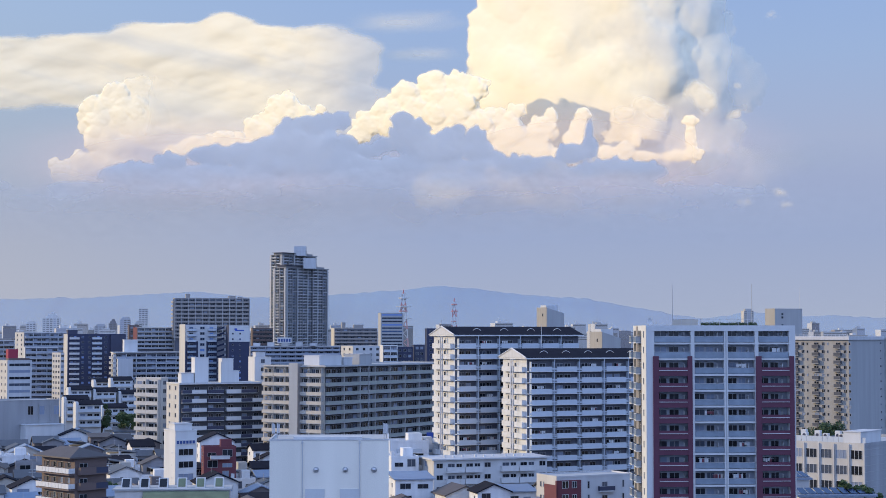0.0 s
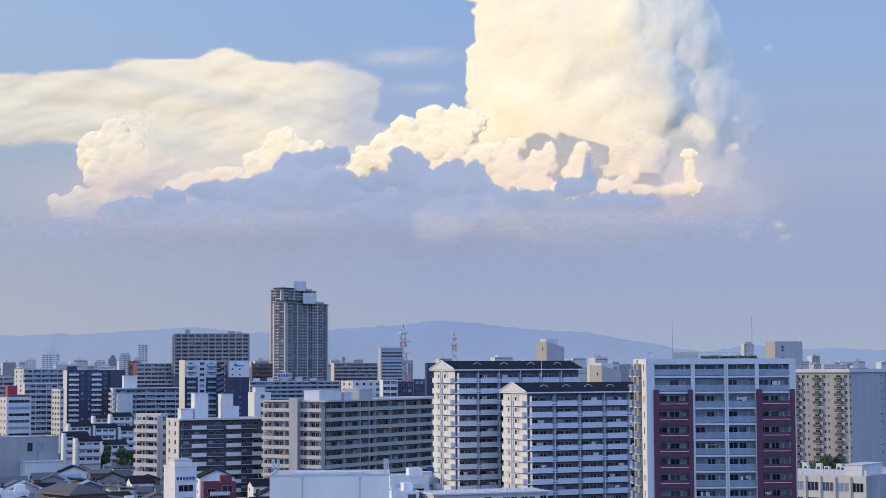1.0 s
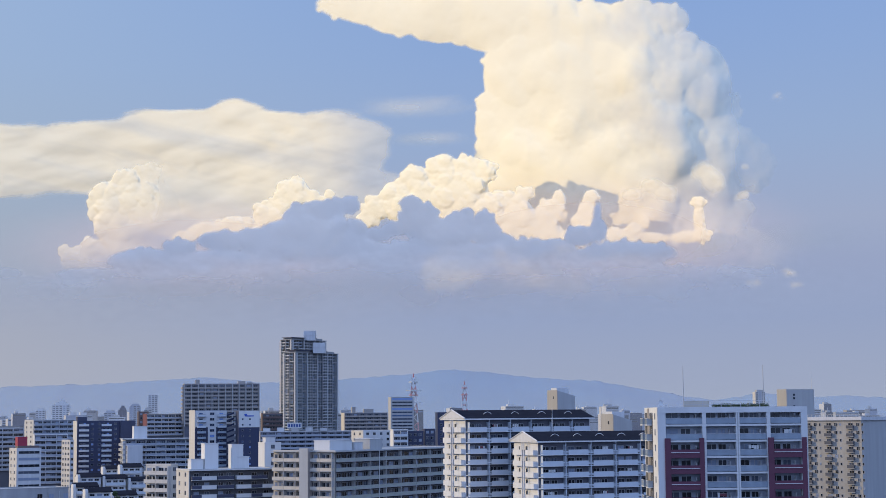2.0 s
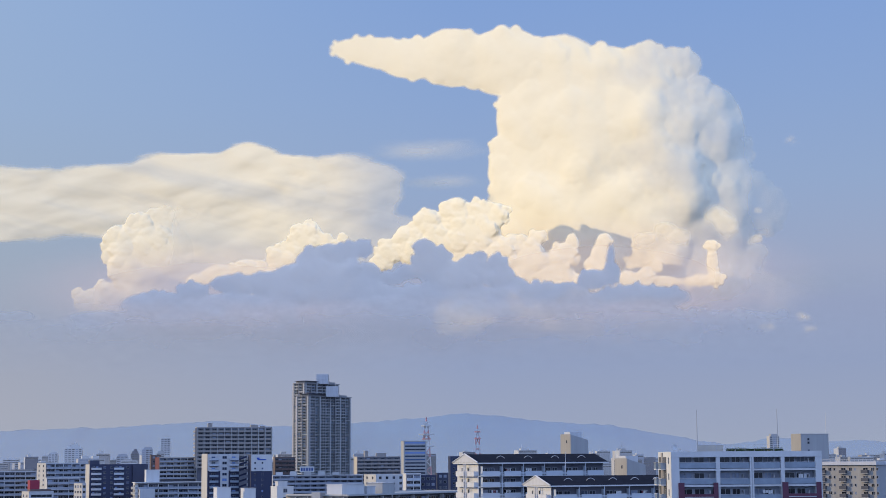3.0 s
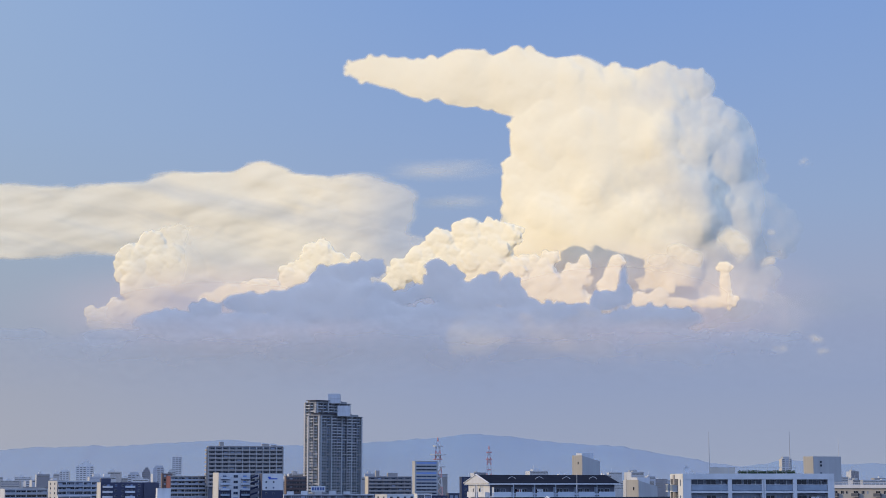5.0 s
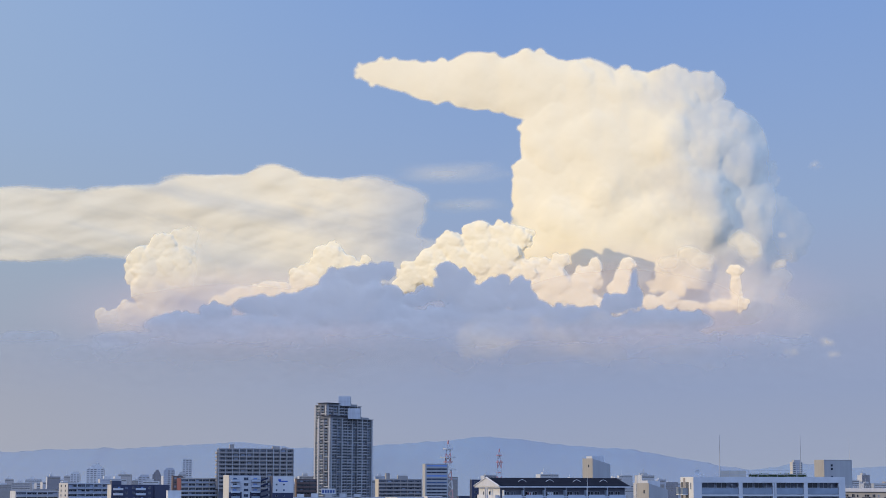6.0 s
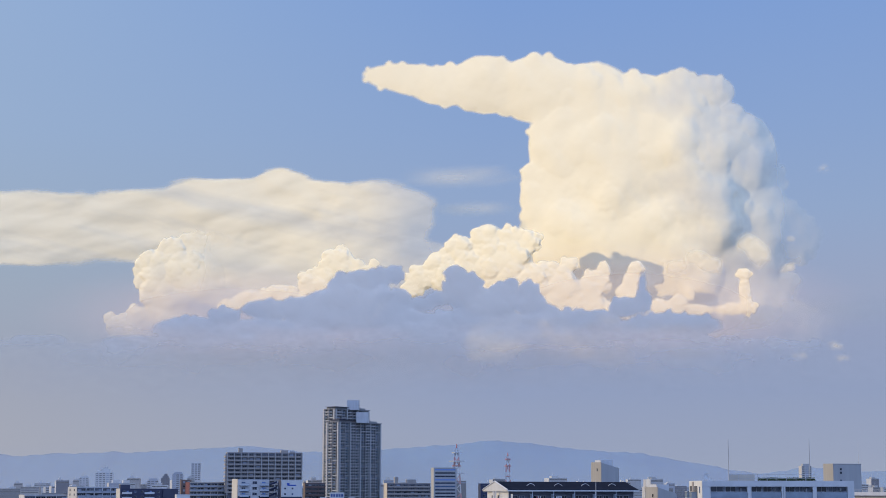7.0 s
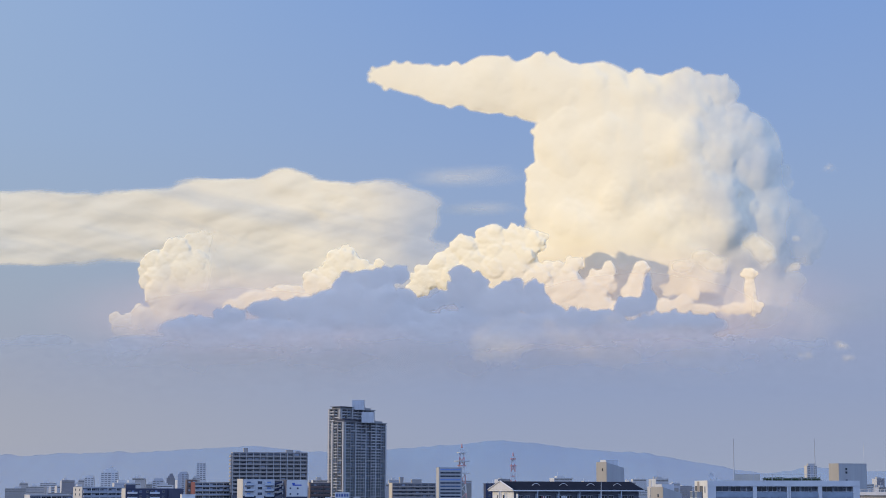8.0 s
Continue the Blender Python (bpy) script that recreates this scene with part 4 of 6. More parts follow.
# ---- the white slabs with dark pitched roofs ----
def pitched_slab(x, y, rot, w, d, h, floors, rise, vents):
    ob = thing("apartment_block", "white apartment slab with blue-grey balconies under a dark pitched roof", "building", pose(x, y, 0, 0, 0, rot), "white slabs")
    fh = 2.9
    put("wall", mesh_of("wall", [(0, 0, 0, w, d, h)], [WHITE]), ob)
    # dark sheet on the front paints the shade under the balcony rows
    put("recess_wall", mesh_of("recess_wall", [(0.1, -0.03, 0, w - 0.1, -0.001, h)], [SHADEDRECESS]), ob)
    put("eave", mesh_of("eave", [(-0.9, -1.7, h, w + 0.9, d + 0.9, h + 0.35)], [WHITE]), ob)
    a, b, over = -1.7, d + 0.9, 0.9
    mid = (a + b) / 2
    v = [(xx, yy, zz) for xx in (-over, w + over) for yy, zz in ((a, h + 0.35), (b, h + 0.35), (mid, h + 0.35 + rise))]
    put("roof", fix_normals(poly_mesh("roof", v, [(0, 3, 5, 2), (1, 2, 5, 4), (0, 1, 4, 3), (3, 4, 5), (0, 2, 1)], [SLATE])), ob)
    v = [(xx, yy, zz) for xx in (-over - 0.12, -over - 0.003) for yy, zz in ((a, h + 0.36), (b, h + 0.36), (mid, h + 0.36 + rise))]
    put("gable", fix_normals(poly_mesh("gable", v, [(0, 2, 1), (3, 4, 5), (0, 1, 4, 3), (1, 2, 5, 4), (2, 0, 3, 5)], [PALE])), ob)
    for yy0, yy1 in ((a, mid), (b, mid)):
        p, q = (-over - 0.15, yy0, h + 0.4), (-over - 0.15, yy1, h + 0.42 + rise)
        put("verge_board", bar("verge_board", p, q, 0.22, WHITE, 4), ob)
    arc = [(1.2 * math.cos(t * math.pi / 6), 0, 0.6 * math.sin(t * math.pi / 6) ** 2) for t in range(7)]
    slope = math.atan2(rise, mid - a)
    for c in range(vents):
        s = w * (c + 0.9) / (vents + 0.6)
        vent = new("roof_vent", poly_mesh("roof_vent", [(px + dx, dy, pz + dz) for px, _, pz in arc for dx, dy, dz in ((0, -0.06, 0), (0, 0.06, 0.0), (0, 0.06, 0.13), (0, -0.06, 0.13))], [(4 * i + j, 4 * i + (j + 1) % 4, 4 * i + 4 + (j + 1) % 4, 4 * i + 4 + j) for i in range(6) for j in range(4)], [WHITE]))
        vent.parent = ob
        vent.matrix_basis = pose(s, a + 0.42 * (mid - a), h + 0.5 + 0.42 * rise, 0, 0, 0)
    at = sides(w, d)
    z0 = h - floors * fh - 0.25
    bays = max(4, round(w / 6.8))
    bw = w / bays
    long_me = balcony_mesh(bw * 0.80, 1.5, PANEL, WHITE, 1.15, False)
    gap_me = mesh_of("screen_panel", [(0, -1.42, -0.2, bw * 0.2, 0, 0), (0, -1.42, 0.25, bw * 0.2, -1.34, 0.5), (0, -1.42, 0.62, bw * 0.2, -1.34, 0.86), (bw * 0.09, -1.34, 0.0, bw * 0.11, 0, 2.5)], [PANEL])
    side_me = balcony_mesh(d * 0.86, 1.1, WHITE, WHITE, 1.15, True)
    for f in range(floors):
        z = z0 + f * fh
        for c in range(bays):
            put("balcony", long_me, ob, at["front"] @ pose(0, -0.03, 0) @ pose(c * bw + bw * 0.1, 0, z))
            put("screen_panel", gap_me, ob, at["front"] @ pose(0, -0.03, 0) @ pose(c * bw - (bw * 0.1 if c else 0), 0, z))
            put("sliding_door", window_mesh(bw * 0.27, 2.0, FRAME, GLASS, 2), ob, at["front"] @ pose(0, -0.03, 0) @ pose(c * bw + bw * 0.16, 0, z + 0.05))
            put("sliding_door", window_mesh(bw * 0.24, 2.0, FRAME, GLASS, 2), ob, at["front"] @ pose(0, -0.03, 0) @ pose(c * bw + bw * 0.5, 0, z + 0.05))
            if random.random() < 0.3:
                put("laundry", laundry_mesh(random), ob, at["front"] @ pose(0, -0.03, 0) @ pose(c * bw + bw * random.uniform(0.15, 0.6), -1.4, z))
        put("side_balcony", side_me, ob, at["left"] @ pose(d * 0.1, 0, z))
        put("side_window", window_mesh(0.8, 1.2, FRAME, GLASS, 1), ob, at["left"] @ pose(d * 0.5, 0, z + 0.95))
        put("side_window", window_mesh(0.6, 1.0, FRAME, GLASS, 1), ob, at["left"] @ pose(d * 0.22, 0, z + 1.1))
    for s in (0.52, 0.6):
        put("drain_pipe", bar("drain_pipe", (-1.25, d * (1 - s), 0), (-1.25, d * (1 - s), h), 0.16, PALE, 6), ob)
    for c in range(1, bays):
        put("drain_pipe", bar("drain_pipe", (c * bw, -1.6, 0), (c * bw, -1.6, h), 0.09, PANEL, 6), ob)
    footprint(x + w / 2, y + d / 2, w / 2 + 4)
    return ob


pitched_slab(3.2, 465.0, 25, 38.4, 13.6, 44.2, 15, 2.3, 4)
pitched_slab(21.9, 449.0, 23, 36.9, 14.7, 38.2, 13, 2.4, 5)
pole("roof_antenna", "white aerial mast on the slab roof", 26.94, 470, 40.84, 6.5, 0.1, WHITE)

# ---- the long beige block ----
# beige left balconies colour in the sun; the dark front sheet, recess shade
long_block = block("apartment_block", "long apartment block of beige tile and green-grey balconies", -36.7, 533.0, 58, 79.0, 23.9, 34.5, GREY, 11, 2.9, "balconies", 9, "balconies", 5, BEIGE, 1.3, GREENISH, GREY, 0.95, back=DARKTILESHADE, doors=3, lbal=BEIGE)
lx, ly, lw, ld, lh = -36.7, 533.0, 79.0, 23.9, 34.5
core = sides(lw, ld)["left"]
core_a, core_b = ld * 0.50, ld * 0.64
put("stair_core", mesh_of("stair_core", [(core_a, -2.6, 0, core_b, 0, lh + 1.2)], [GREY]), long_block, core)
put("stair_core_face", mesh_of("stair_core_face", [(core_b - 0.02, -2.62, 0, core_b + 0.05, 0, lh + 1.0)], [TAUPE]), long_block, core)
lift_house(long_block, 4, 5, 16, 11, lh, lh + 3.4, WHITE)
lift_house(long_block, 17.5, 5, 22, 10, lh, lh + 2.6, PALE)
lift_house(long_block, 26, 5, 33, 11, lh, lh + 3.6, GREY)
put("drain_pipe", bar("drain_pipe", (lw * 0.28, -1.45, 0), (lw * 0.28, -1.45, lh), 0.13, PALE, 6), long_block)
put("roof_slab", mesh_of("roof_slab", [(-1.4, -1.5, lh, lw + 0.4, ld, lh + 0.25)], [GREY]), long_block)
footprint(lx + lw / 2, ly + lw * 0.3, lw / 2 + 6)

stair_block = block("stair_tower", "white rendered stair tower beside the long beige block", -66.5, 606.0, 28, 6.2, 6.0, 36.4, WHITE, 3, 2.9, "windows", 1, "", 1, None, parapet=0.3)
lift_house(stair_block, 1, 1.5, 4.5, 4.5, 36.4, 38.2, PALE)
footprint(-63, 609, 6)
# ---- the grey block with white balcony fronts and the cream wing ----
# its dark front sheet is the shade behind the balconies, as colour
grey_block = block("apartment_block", "grey apartment block with white solid balcony fronts", -84.4, 550.0, 25, 29.0, 14.4, 28.6, GREY, 11, 2.9, "", 4, "windows", 2, CREAM, 1.3, WHITE, back=DARKTILESHADE)
gx, gy, gw, gd, gh = -84.4, 550.0, 29.0, 14.4, 28.6
solid_me = balcony_mesh(gw * 0.17, 1.5, WHITE, GREY, 1.15)
open_me = balcony_mesh(gw * 0.19, 1.4, DARK, GREY, 1.1, True, 0.12)
for f in range(11):
    z = gh - (f + 1) * 2.9
    for s, me in ((0.02, open_me), (0.13, solid_me), (0.31, open_me), (0.53, solid_me), (0.70, open_me), (0.83, solid_me)):
        if f > 0 or s < 0.8:
            put("balcony", me, grey_block, pose(gw * s, 0, z))
    for s in (0.05, 0.17, 0.33, 0.42, 0.56, 0.72, 0.86):
        put("sliding_door", window_mesh(1.7, 2.0, FRAME, GLASS, 2), grey_block, pose(gw * s, -0.03, z + 0.05))
put("roof_slab", mesh_of("roof_slab", [(-0.3, -1.5, gh, gw, gd, gh + 0.3)], [PALE]), grey_block)
for x0, x1, z1 in ((0.5, 4.6, 3.4), (5.0, 9.6, 8.4), (14.2, 18.0, 8.0), (16.0, 20.0, 4.0)):
    lift_house(grey_block, x0 + 1.6, 5, x1 + 1.6, 9, gh, gh + z1, WHITE)
footprint(gx + gw / 2, gy + 8, 18)
block("apartment_block", "cream apartment wing with stacked balconies in evening sun", -96.0, 585.0, 58, 3.5, 11.3, 29.4, CREAM, 10, 2.9, "windows", 1, "balconies", 2, None, 1.4, CREAM, CREAM)
footprint(-99.92, 590, 12)

# ---- the tan block on the far side of the maroon tower ----
tan = block("apartment_block", "tan apartment block with stacked balconies and a grey end wall", 141.9, 600.0, 50, 54.0, 23.4, 42.6, GREY, 13, 2.75, "", 4, "", 4, TAN, 1.1, TAN)
tx, ty, tw, td, th = 141.9, 600.0, 54.0, 23.4, 42.6
tm = sides(tw, td)["left"] @ pose(0, -0.12, 0)
tan_me = balcony_mesh(2.6, 1.1, DARKTILESHADE, TAN, 1.1, True)
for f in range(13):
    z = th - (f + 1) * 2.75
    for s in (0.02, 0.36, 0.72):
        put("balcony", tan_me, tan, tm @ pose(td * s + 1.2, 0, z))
        put("sliding_door", window_mesh(1.8, 1.9, FRAME, GLASS, 2), tan, tm @ pose(td * s + 1.6, 0, z + 0.05))
        put("window", window_mesh(1.2, 1.2, FRAME, GLASS, 2), tan, tm @ pose(td * s + 4.6, 0, z + 0.8))
        put("window", window_mesh(0.7, 1.0, FRAME, GLASS, 1), tan, tm @ pose(td * s + 6.6, 0, z + 0.9))
    put("end_window", window_mesh(1.0, 0.6, FRAME, GLASS, 2), tan, pose(tw * 0.45, 0, z + 1.3))
    put("end_window", window_mesh(1.0, 0.6, FRAME, GLASS, 2), tan, pose(tw * 0.62, -2.6, z + 1.6))
put("end_shaft", mesh_of("end_shaft", [(tw * 0.52, -2.6, 0, tw, 0, th + 0.6)], [GREY]), tan)
put("roof_slab", mesh_of("roof_slab", [(-0.9, -0.5, th + 0.1, tw * 0.5, td, th + 1.3)], [PALE]), tan)
for k in range(16):
    put("rail_post", mesh_of("rail_post", [(-0.8, td * k / 15 - 0.04, th + 1.3, -0.72, td * k / 15 + 0.04, th + 2.1)], [METAL]), tan)
put("roof_rail", mesh_of("roof_rail", [(-0.8, 0, th + 2.05, -0.72, td, th + 2.13)], [METAL]), tan)
footprint(tx, ty + 10, 22)

shaft = block("lift_tower", "beige and grey blank stair tower behind the maroon flats", 135.6, 700.0, 24, 13.4, 6.8, 54.9, GREY, 14, 2.9, "", 1, "", 1, TAN, 1.3, None, None, 1.1, 0, 0.2)
for q in range(6):
    put("window", window_mesh(1.1, 1.0, FRAME, GLASS, 1), shaft, pose(3.0, 0, 53.56 - 1.2 - 1.4 * q if q < 2 else 53.56 - 2.9 * q))
pole("roof_antenna", "slender rod on the stair tower", 147.01, 706, 55.02, 9.0, 0.07, METAL)
for pxx, ht, wd, tall in ((48.5, 56.89, 9.5, 0.0), (65.04, 45.49, 9.0, 1.6)):
    yy = 800 if tall == 0 else 700
    ob = thing("stair_tower", "grey blank stair tower with a sunlit end wall", "building", pose(pxx, yy, 0, 0, 0, 28))
    v = [(0, 0, 0), (wd, 0, 0), (wd, 9, 0), (0, 9, 0), (0, 0, ht), (wd, 0, ht - 2.5), (wd, 9, ht - 2.5), (0, 9, ht)]
    put("wall", poly_mesh("wall", v, [(0, 3, 2, 1), (4, 5, 6, 7), (0, 1, 5, 4), (1, 2, 6, 5), (2, 3, 7, 6), (3, 0, 4, 7)], [GREY]), ob)
    put("end_wall", mesh_of("end_wall", [(-0.15, 0, 0, -0.01, 9, ht + 0.2)], [TAN]), ob)
    put("lift_head", mesh_of("lift_head", [(2, 4, ht - 3, wd - 1, 9, ht + 1.2)], [PALE]), ob)
    put("window", window_mesh(1.0, 1.4, FRAME, GLASS, 1), ob, sides(wd, 9)["left"] @ pose(5, -0.15, ht - 4))
    footprint(pxx, yy, 14)


# ---- middle distance ----
navy = block("apartment_block", "dark navy tiled apartment block with pale balconies", -214.4, 980.0, 21, 32.9, 14.9, 44.1, NAVY, 13, 2.9, "", 6, "", 2, CREAM)
nw, nh = 32.9, 44.1
pale_me, dark_me = balcony_mesh(nw * 0.17, 1.0, PANEL, NAVY, 1.2), balcony_mesh(nw * 0.17, 1.0, PALE, NAVY, 1.2)
for f in range(13):
    z = nh - (f + 1) * 2.9
    put("balcony", dark_me, navy, pose(nw * 0.03, 0, z + 0.3))
    put("balcony", pale_me, navy, pose(nw * 0.42, 0, z + 0.3))
    for s in (0.05, 0.11, 0.24, 0.36, 0.44, 0.51, 0.64):
        put("window", window_mesh(1.3, 1.2, FRAME, BLUEGLASS, 2), navy, pose(nw * s, 0, z + 1.0))
lift_house(navy, 0.5, 3, 6, 8, nh, nh + 2.8, DARK)
put("annex", mesh_of("annex", [(nw * 0.74, -1.4, 0, nw, 0, nh)], [DARK]), navy)
footprint(-199.26, 985, 26)

block("apartment_block", "pale grey corridor-access apartment block", -258.8, 1060.0, 36, 27.9, 14.5, 45.0, PALE, 7, 2.9, "balconies", 5, "windows", 2, CREAM, 1.2, DULLPANEL)
block("apartment_block", "pale grey flats below the corridor block", -228.9, 940.0, 18, 17.9, 12.1, 37.0, PALE, 9, 2.9, "balconies", 3, "", 1, None, 1.2, DULLPANEL)
block("apartment_block", "pale blue-grey block of flats", -296.8, 1080.0, 29, 27.2, 14.7, 40.1, PALE, 9, 2.9, "balconies", 4, "", 1, None, 1.2, DULLPANEL)
block("apartment_block", "narrow cream block of flats with small windows", -207.1, 930.0, 40, 2.0, 9.8, 34.0, PALE, 9, 2.9, "windows", 1, "windows", 3, CREAM)
office = block("office_building", "grey office building with ribbon windows and a red roof tank", -223.2, 880.0, 30, 12.6, 13.6, 30.6, PALE, 6, 3.4, "bands", 1, "windows", 2, CREAM)
oh = 30.57
put("tank_base", mesh_of("tank_base", [(1, 2, oh, 12, 7, oh + 1.6)], [BROWN]), office)
put("roof_tank", mesh_of("roof_tank", [(1, 2.5, oh + 1.6, 6, 7, oh + 6.2)], [RED]), office)
footprint(-219.85, 885, 16)

white_mid = block("apartment_block", "white mid-rise flats with a flat overhanging roof", -183.1, 960.0, 21, 40.0, 14.2, 33.7, WHITE, 6, 2.9, "balconies", 7, "balconies", 1, None, 1.3, DULLPANEL)
mh = 33.67
put("roof_slab", mesh_of("roof_slab", [(-1.6, -1.7, mh + 0.5, 40, 9, mh + 0.9)], [WHITE]), white_mid)
lift_house(white_mid, 5.5, 4, 13, 9, mh, mh + 7.6, WHITE)
put("stair_tower", mesh_of("stair_tower", [(0.5, -4, 0, 9, -1.5, mh - 3.0)], [PALE]), white_mid)
footprint(-165.01, 965, 26)
block("apartment_block", "cream and brown flats in the middle distance", -213.9, 1200.0, 21, 30.0, 14.6, 48.6, BEIGE, 5, 2.9, "balconies", 6, "", 1, BRICKRED, 1.3, DULLPANEL)
block("apartment_block", "brown narrow flats in the middle distance", -223.5, 1220.0, 14, 7.1, 12.7, 50.3, BROWN, 12, 2.9, "windows", 2, "", 1)

two_tone = block("apartment_block", "navy apartment block with pale upper storeys and an outside stair", -135.2, 900.0, 22, 17.0, 12.8, 49.2, NAVY, 14, 2.9, "", 3, "", 1, CREAM)
bw2, bh2 = 17.0, 49.18
put("pale_upper_wall", mesh_of("pale_upper_wall", [(0.1, -0.2, bh2 - 8.4, bw2 - 0.1, 0, bh2 + 0.3)], [PALE]), two_tone)
put("pale_strip", mesh_of("pale_strip", [(bw2 * 0.4, -0.3, bh2 - 24, bw2 * 0.66, 0, bh2)], [PALE]), two_tone)
for f in range(14):
    z = bh2 - (f + 1) * 2.9
    for s in (0.06, 0.7):
        put("balcony", balcony_mesh(bw2 * 0.27, 1.1, FROST if f > 2 else PANEL, NAVY, 1.15), two_tone, pose(bw2 * s, -0.2, z))
        put("sliding_door", window_mesh(2.0, 1.9, FRAME, BLUEGLASS, 2), two_tone, pose(bw2 * (s + 0.06), -0.22, z + 0.1))
    put("window", window_mesh(2.4, 1.4, FRAME, BLUEGLASS, 2), two_tone, pose(bw2 * 0.46, -0.32, z + 0.8))
    v = [(bw2, 0.5, z), (bw2 + 4.2, 0.5, z + 1.4), (bw2 + 4.2, 1.9, z + 1.4), (bw2, 1.9, z), (bw2, 0.5, z + 1.0), (bw2 + 4.2, 0.5, z + 2.4), (bw2 + 4.2, 1.9, z + 2.4), (bw2, 1.9, z + 1.0)]
    put("stair_flight", poly_mesh("stair_flight", v, [(0, 3, 2, 1), (4, 5, 6, 7), (0, 1, 5, 4), (1, 2, 6, 5), (2, 3, 7, 6), (3, 0, 4, 7)], [NAVY]), two_tone)
    put("stair_landing", mesh_of("stair_landing", [(bw2 + 4.2, 0.4, z + 1.2, bw2 + 5.6, 2, z + 2.4)], [PALE]), two_tone)
footprint(-129.41, 905, 20)
end_slab = block("apartment_block", "slim slab with a white top and navy foot beside the stair", -111.8, 895.0, 13, 10.9, 14.5, 48.6, NAVY, 0, 2.9, "", 1, "", 1, DARK)
ew, eh = 10.9, 48.57
put("white_upper_wall", mesh_of("white_upper_wall", [(0.05, -0.25, eh - 8.0, ew, 0, eh + 0.5)], [WHITE]), end_slab)
put("wall_emblem", mesh_of("wall_emblem", [(ew * 0.3, -0.3, eh - 2.4, ew * 0.72, -0.25, eh - 1.8), (ew * 0.27, -0.3, eh - 1.8, ew * 0.4, -0.25, eh - 1.0)], [BLUE]), end_slab)
for f in range(13):
    for s in (0.15, 0.5):
        put("window", window_mesh(0.9, 0.9, FRAME, BLUEGLASS, 1), end_slab, pose(ew * s, -0.26 if f < 3 else 0, eh - 2.9 * f - 4.2))


def banded_tower(x, y, rot, w, d, h, floors, fh, mat, ob):
    """A shaft with a gallery of balcony bays on every floor and piers between the bays, on its two seen faces."""
    root = new("shaft", mesh_of("shaft", [(0, 0, 0, w, d, h)], [mat]))
    root.parent = ob
    root.matrix_basis = pose(x, y, 0, 0, 0, rot)
    at = sides(w, d)
    for face, length in (("front", w), ("left", d)):
        bays = max(2, round(length / 8.5))
        bw = length / bays
        # cream on the sunlit left, grey on the shaded front: light put into colour
        fence = CREAM if face == "left" else GREY
        gallery = []
        for style in (0, 1):
            b = [(-1.9, -1.9, -0.25, length + 1.9, 0, 0.0, 0)]
            for c in range(bays):
                solid = (c + style) % 3 != 1
                b.append((c * bw + 0.5, -1.85, 0, (c + (0.96 if solid else 0.6)) * bw, -1.7, 1.05, 1 if solid else 2))
                b.append((c * bw + bw * 0.62, -1.6, 0, c * bw + bw * 0.66, 0, fh - 0.3, 0))
            b += [(-1.9, -1.85, 0, -0.3, -1.7, 1.05, 1), (length + 0.3, -1.85, 0, length + 1.9, -1.7, 1.05, 1)]
            gallery.append(mesh_of("balcony", b, [mat, fence, FROST]))
        panes = window_mesh(length - 1.0, 2.2, FRAME, GLASS, bays * 3)
        for f in range(floors):
            z = h - (f + 1) * fh
            if z > 30:
                put("balcony", gallery[f % 5 == 2], root, at[face] @ pose(0, 0, z))
                put("window_band", panes, root, at[face] @ pose(0.5, 0, z + 0.1))
        for c in range(bays + 1):
            wide_pier = 0.75 if c % 2 == 0 else 0.4
            put("pier", mesh_of("pier", [(bw * c - wide_pier, -2.15, 0, bw * c + wide_pier, 0, h + 0.4)], [fence if c % 2 == 0 else mat]), root, at[face])
    put("crown", mesh_of("crown", [(-2.2, -2.3, h, w + 2.2, d, h + 0.7), (1.5, 1.5, h + 0.7, w - 1.5, d - 1, h + 2.6)], [mat]), root)
    put("roof_rim", mesh_of("roof_rim", [(-1.2, -1.4, h + 2.6, w * 0.75, d - 1, h + 3.1)], [DARK]), root)
    return root


tower = thing("apartment_tower", "tall grey residential tower of two stepped shafts", "building", pose(0, 0, 0))
banded_tower(-164.9, 1800.0, 54, 65.5, 15.0, 113.5, 42, 3.1, TOWERGREY, tower)
banded_tower(-172.3, 1835.0, 52, 51.1, 15.0, 128.6, 46, 3.1, TOWERGREY, tower)
put("machine_room", mesh_of("machine_room", [(-161.0, 1850, 128.6, -148.5, 1862, 139.06), (-161.4, 1849.6, 134.0, -148.1, 1862, 134.5)], [PALE]), tower)
put("machine_room", mesh_of("machine_room", [(-148.0, 1815, 113.5, -135.15, 1826, 124.68), (-148.4, 1814.6, 119.5, -134.8, 1826, 120.0)], [PALE]), tower)
put("roof_mast", bar("roof_mast", (-138.0, 1818, 124.7), (-138.0, 1818, 130.0), 0.18, METAL, 6), tower)

wide = block("apartment_block", "wide grey-brown apartment slab with a grid of balconies", -187.8, 1200.0, 14, 52.3, 13.3, 69.2, TAUPE, 10, 2.75, "balconies", 11, "balconies", 1, None, 1.4, TAUPE, TAUPE, 1.0, 0, 0.6, doors=1)
wh = 69.16
for x0, x1, z1 in ((8, 11, 3.4), (38, 43, 2.2), (45, 48, 1.4)):
    lift_house(wide, x0, 4, x1, 8, wh, wh + z1, TAUPE)
for c in range(12):
    put("pier", mesh_of("pier", [(52.3 * c / 11 - 0.28, -1.75, 40, 52.3 * c / 11 + 0.28, -1.4, wh + 0.2)], [GREY]), wide)
block("apartment_block", "pale blue-grey gallery block with long balcony rows", -129.2, 1150.0, 11, 60.7, 14.3, 36.0, PALE, 6, 2.8, "balconies", 12, "", 1, None, 1.4, DULLPANEL, DULLPANEL, doors=1)
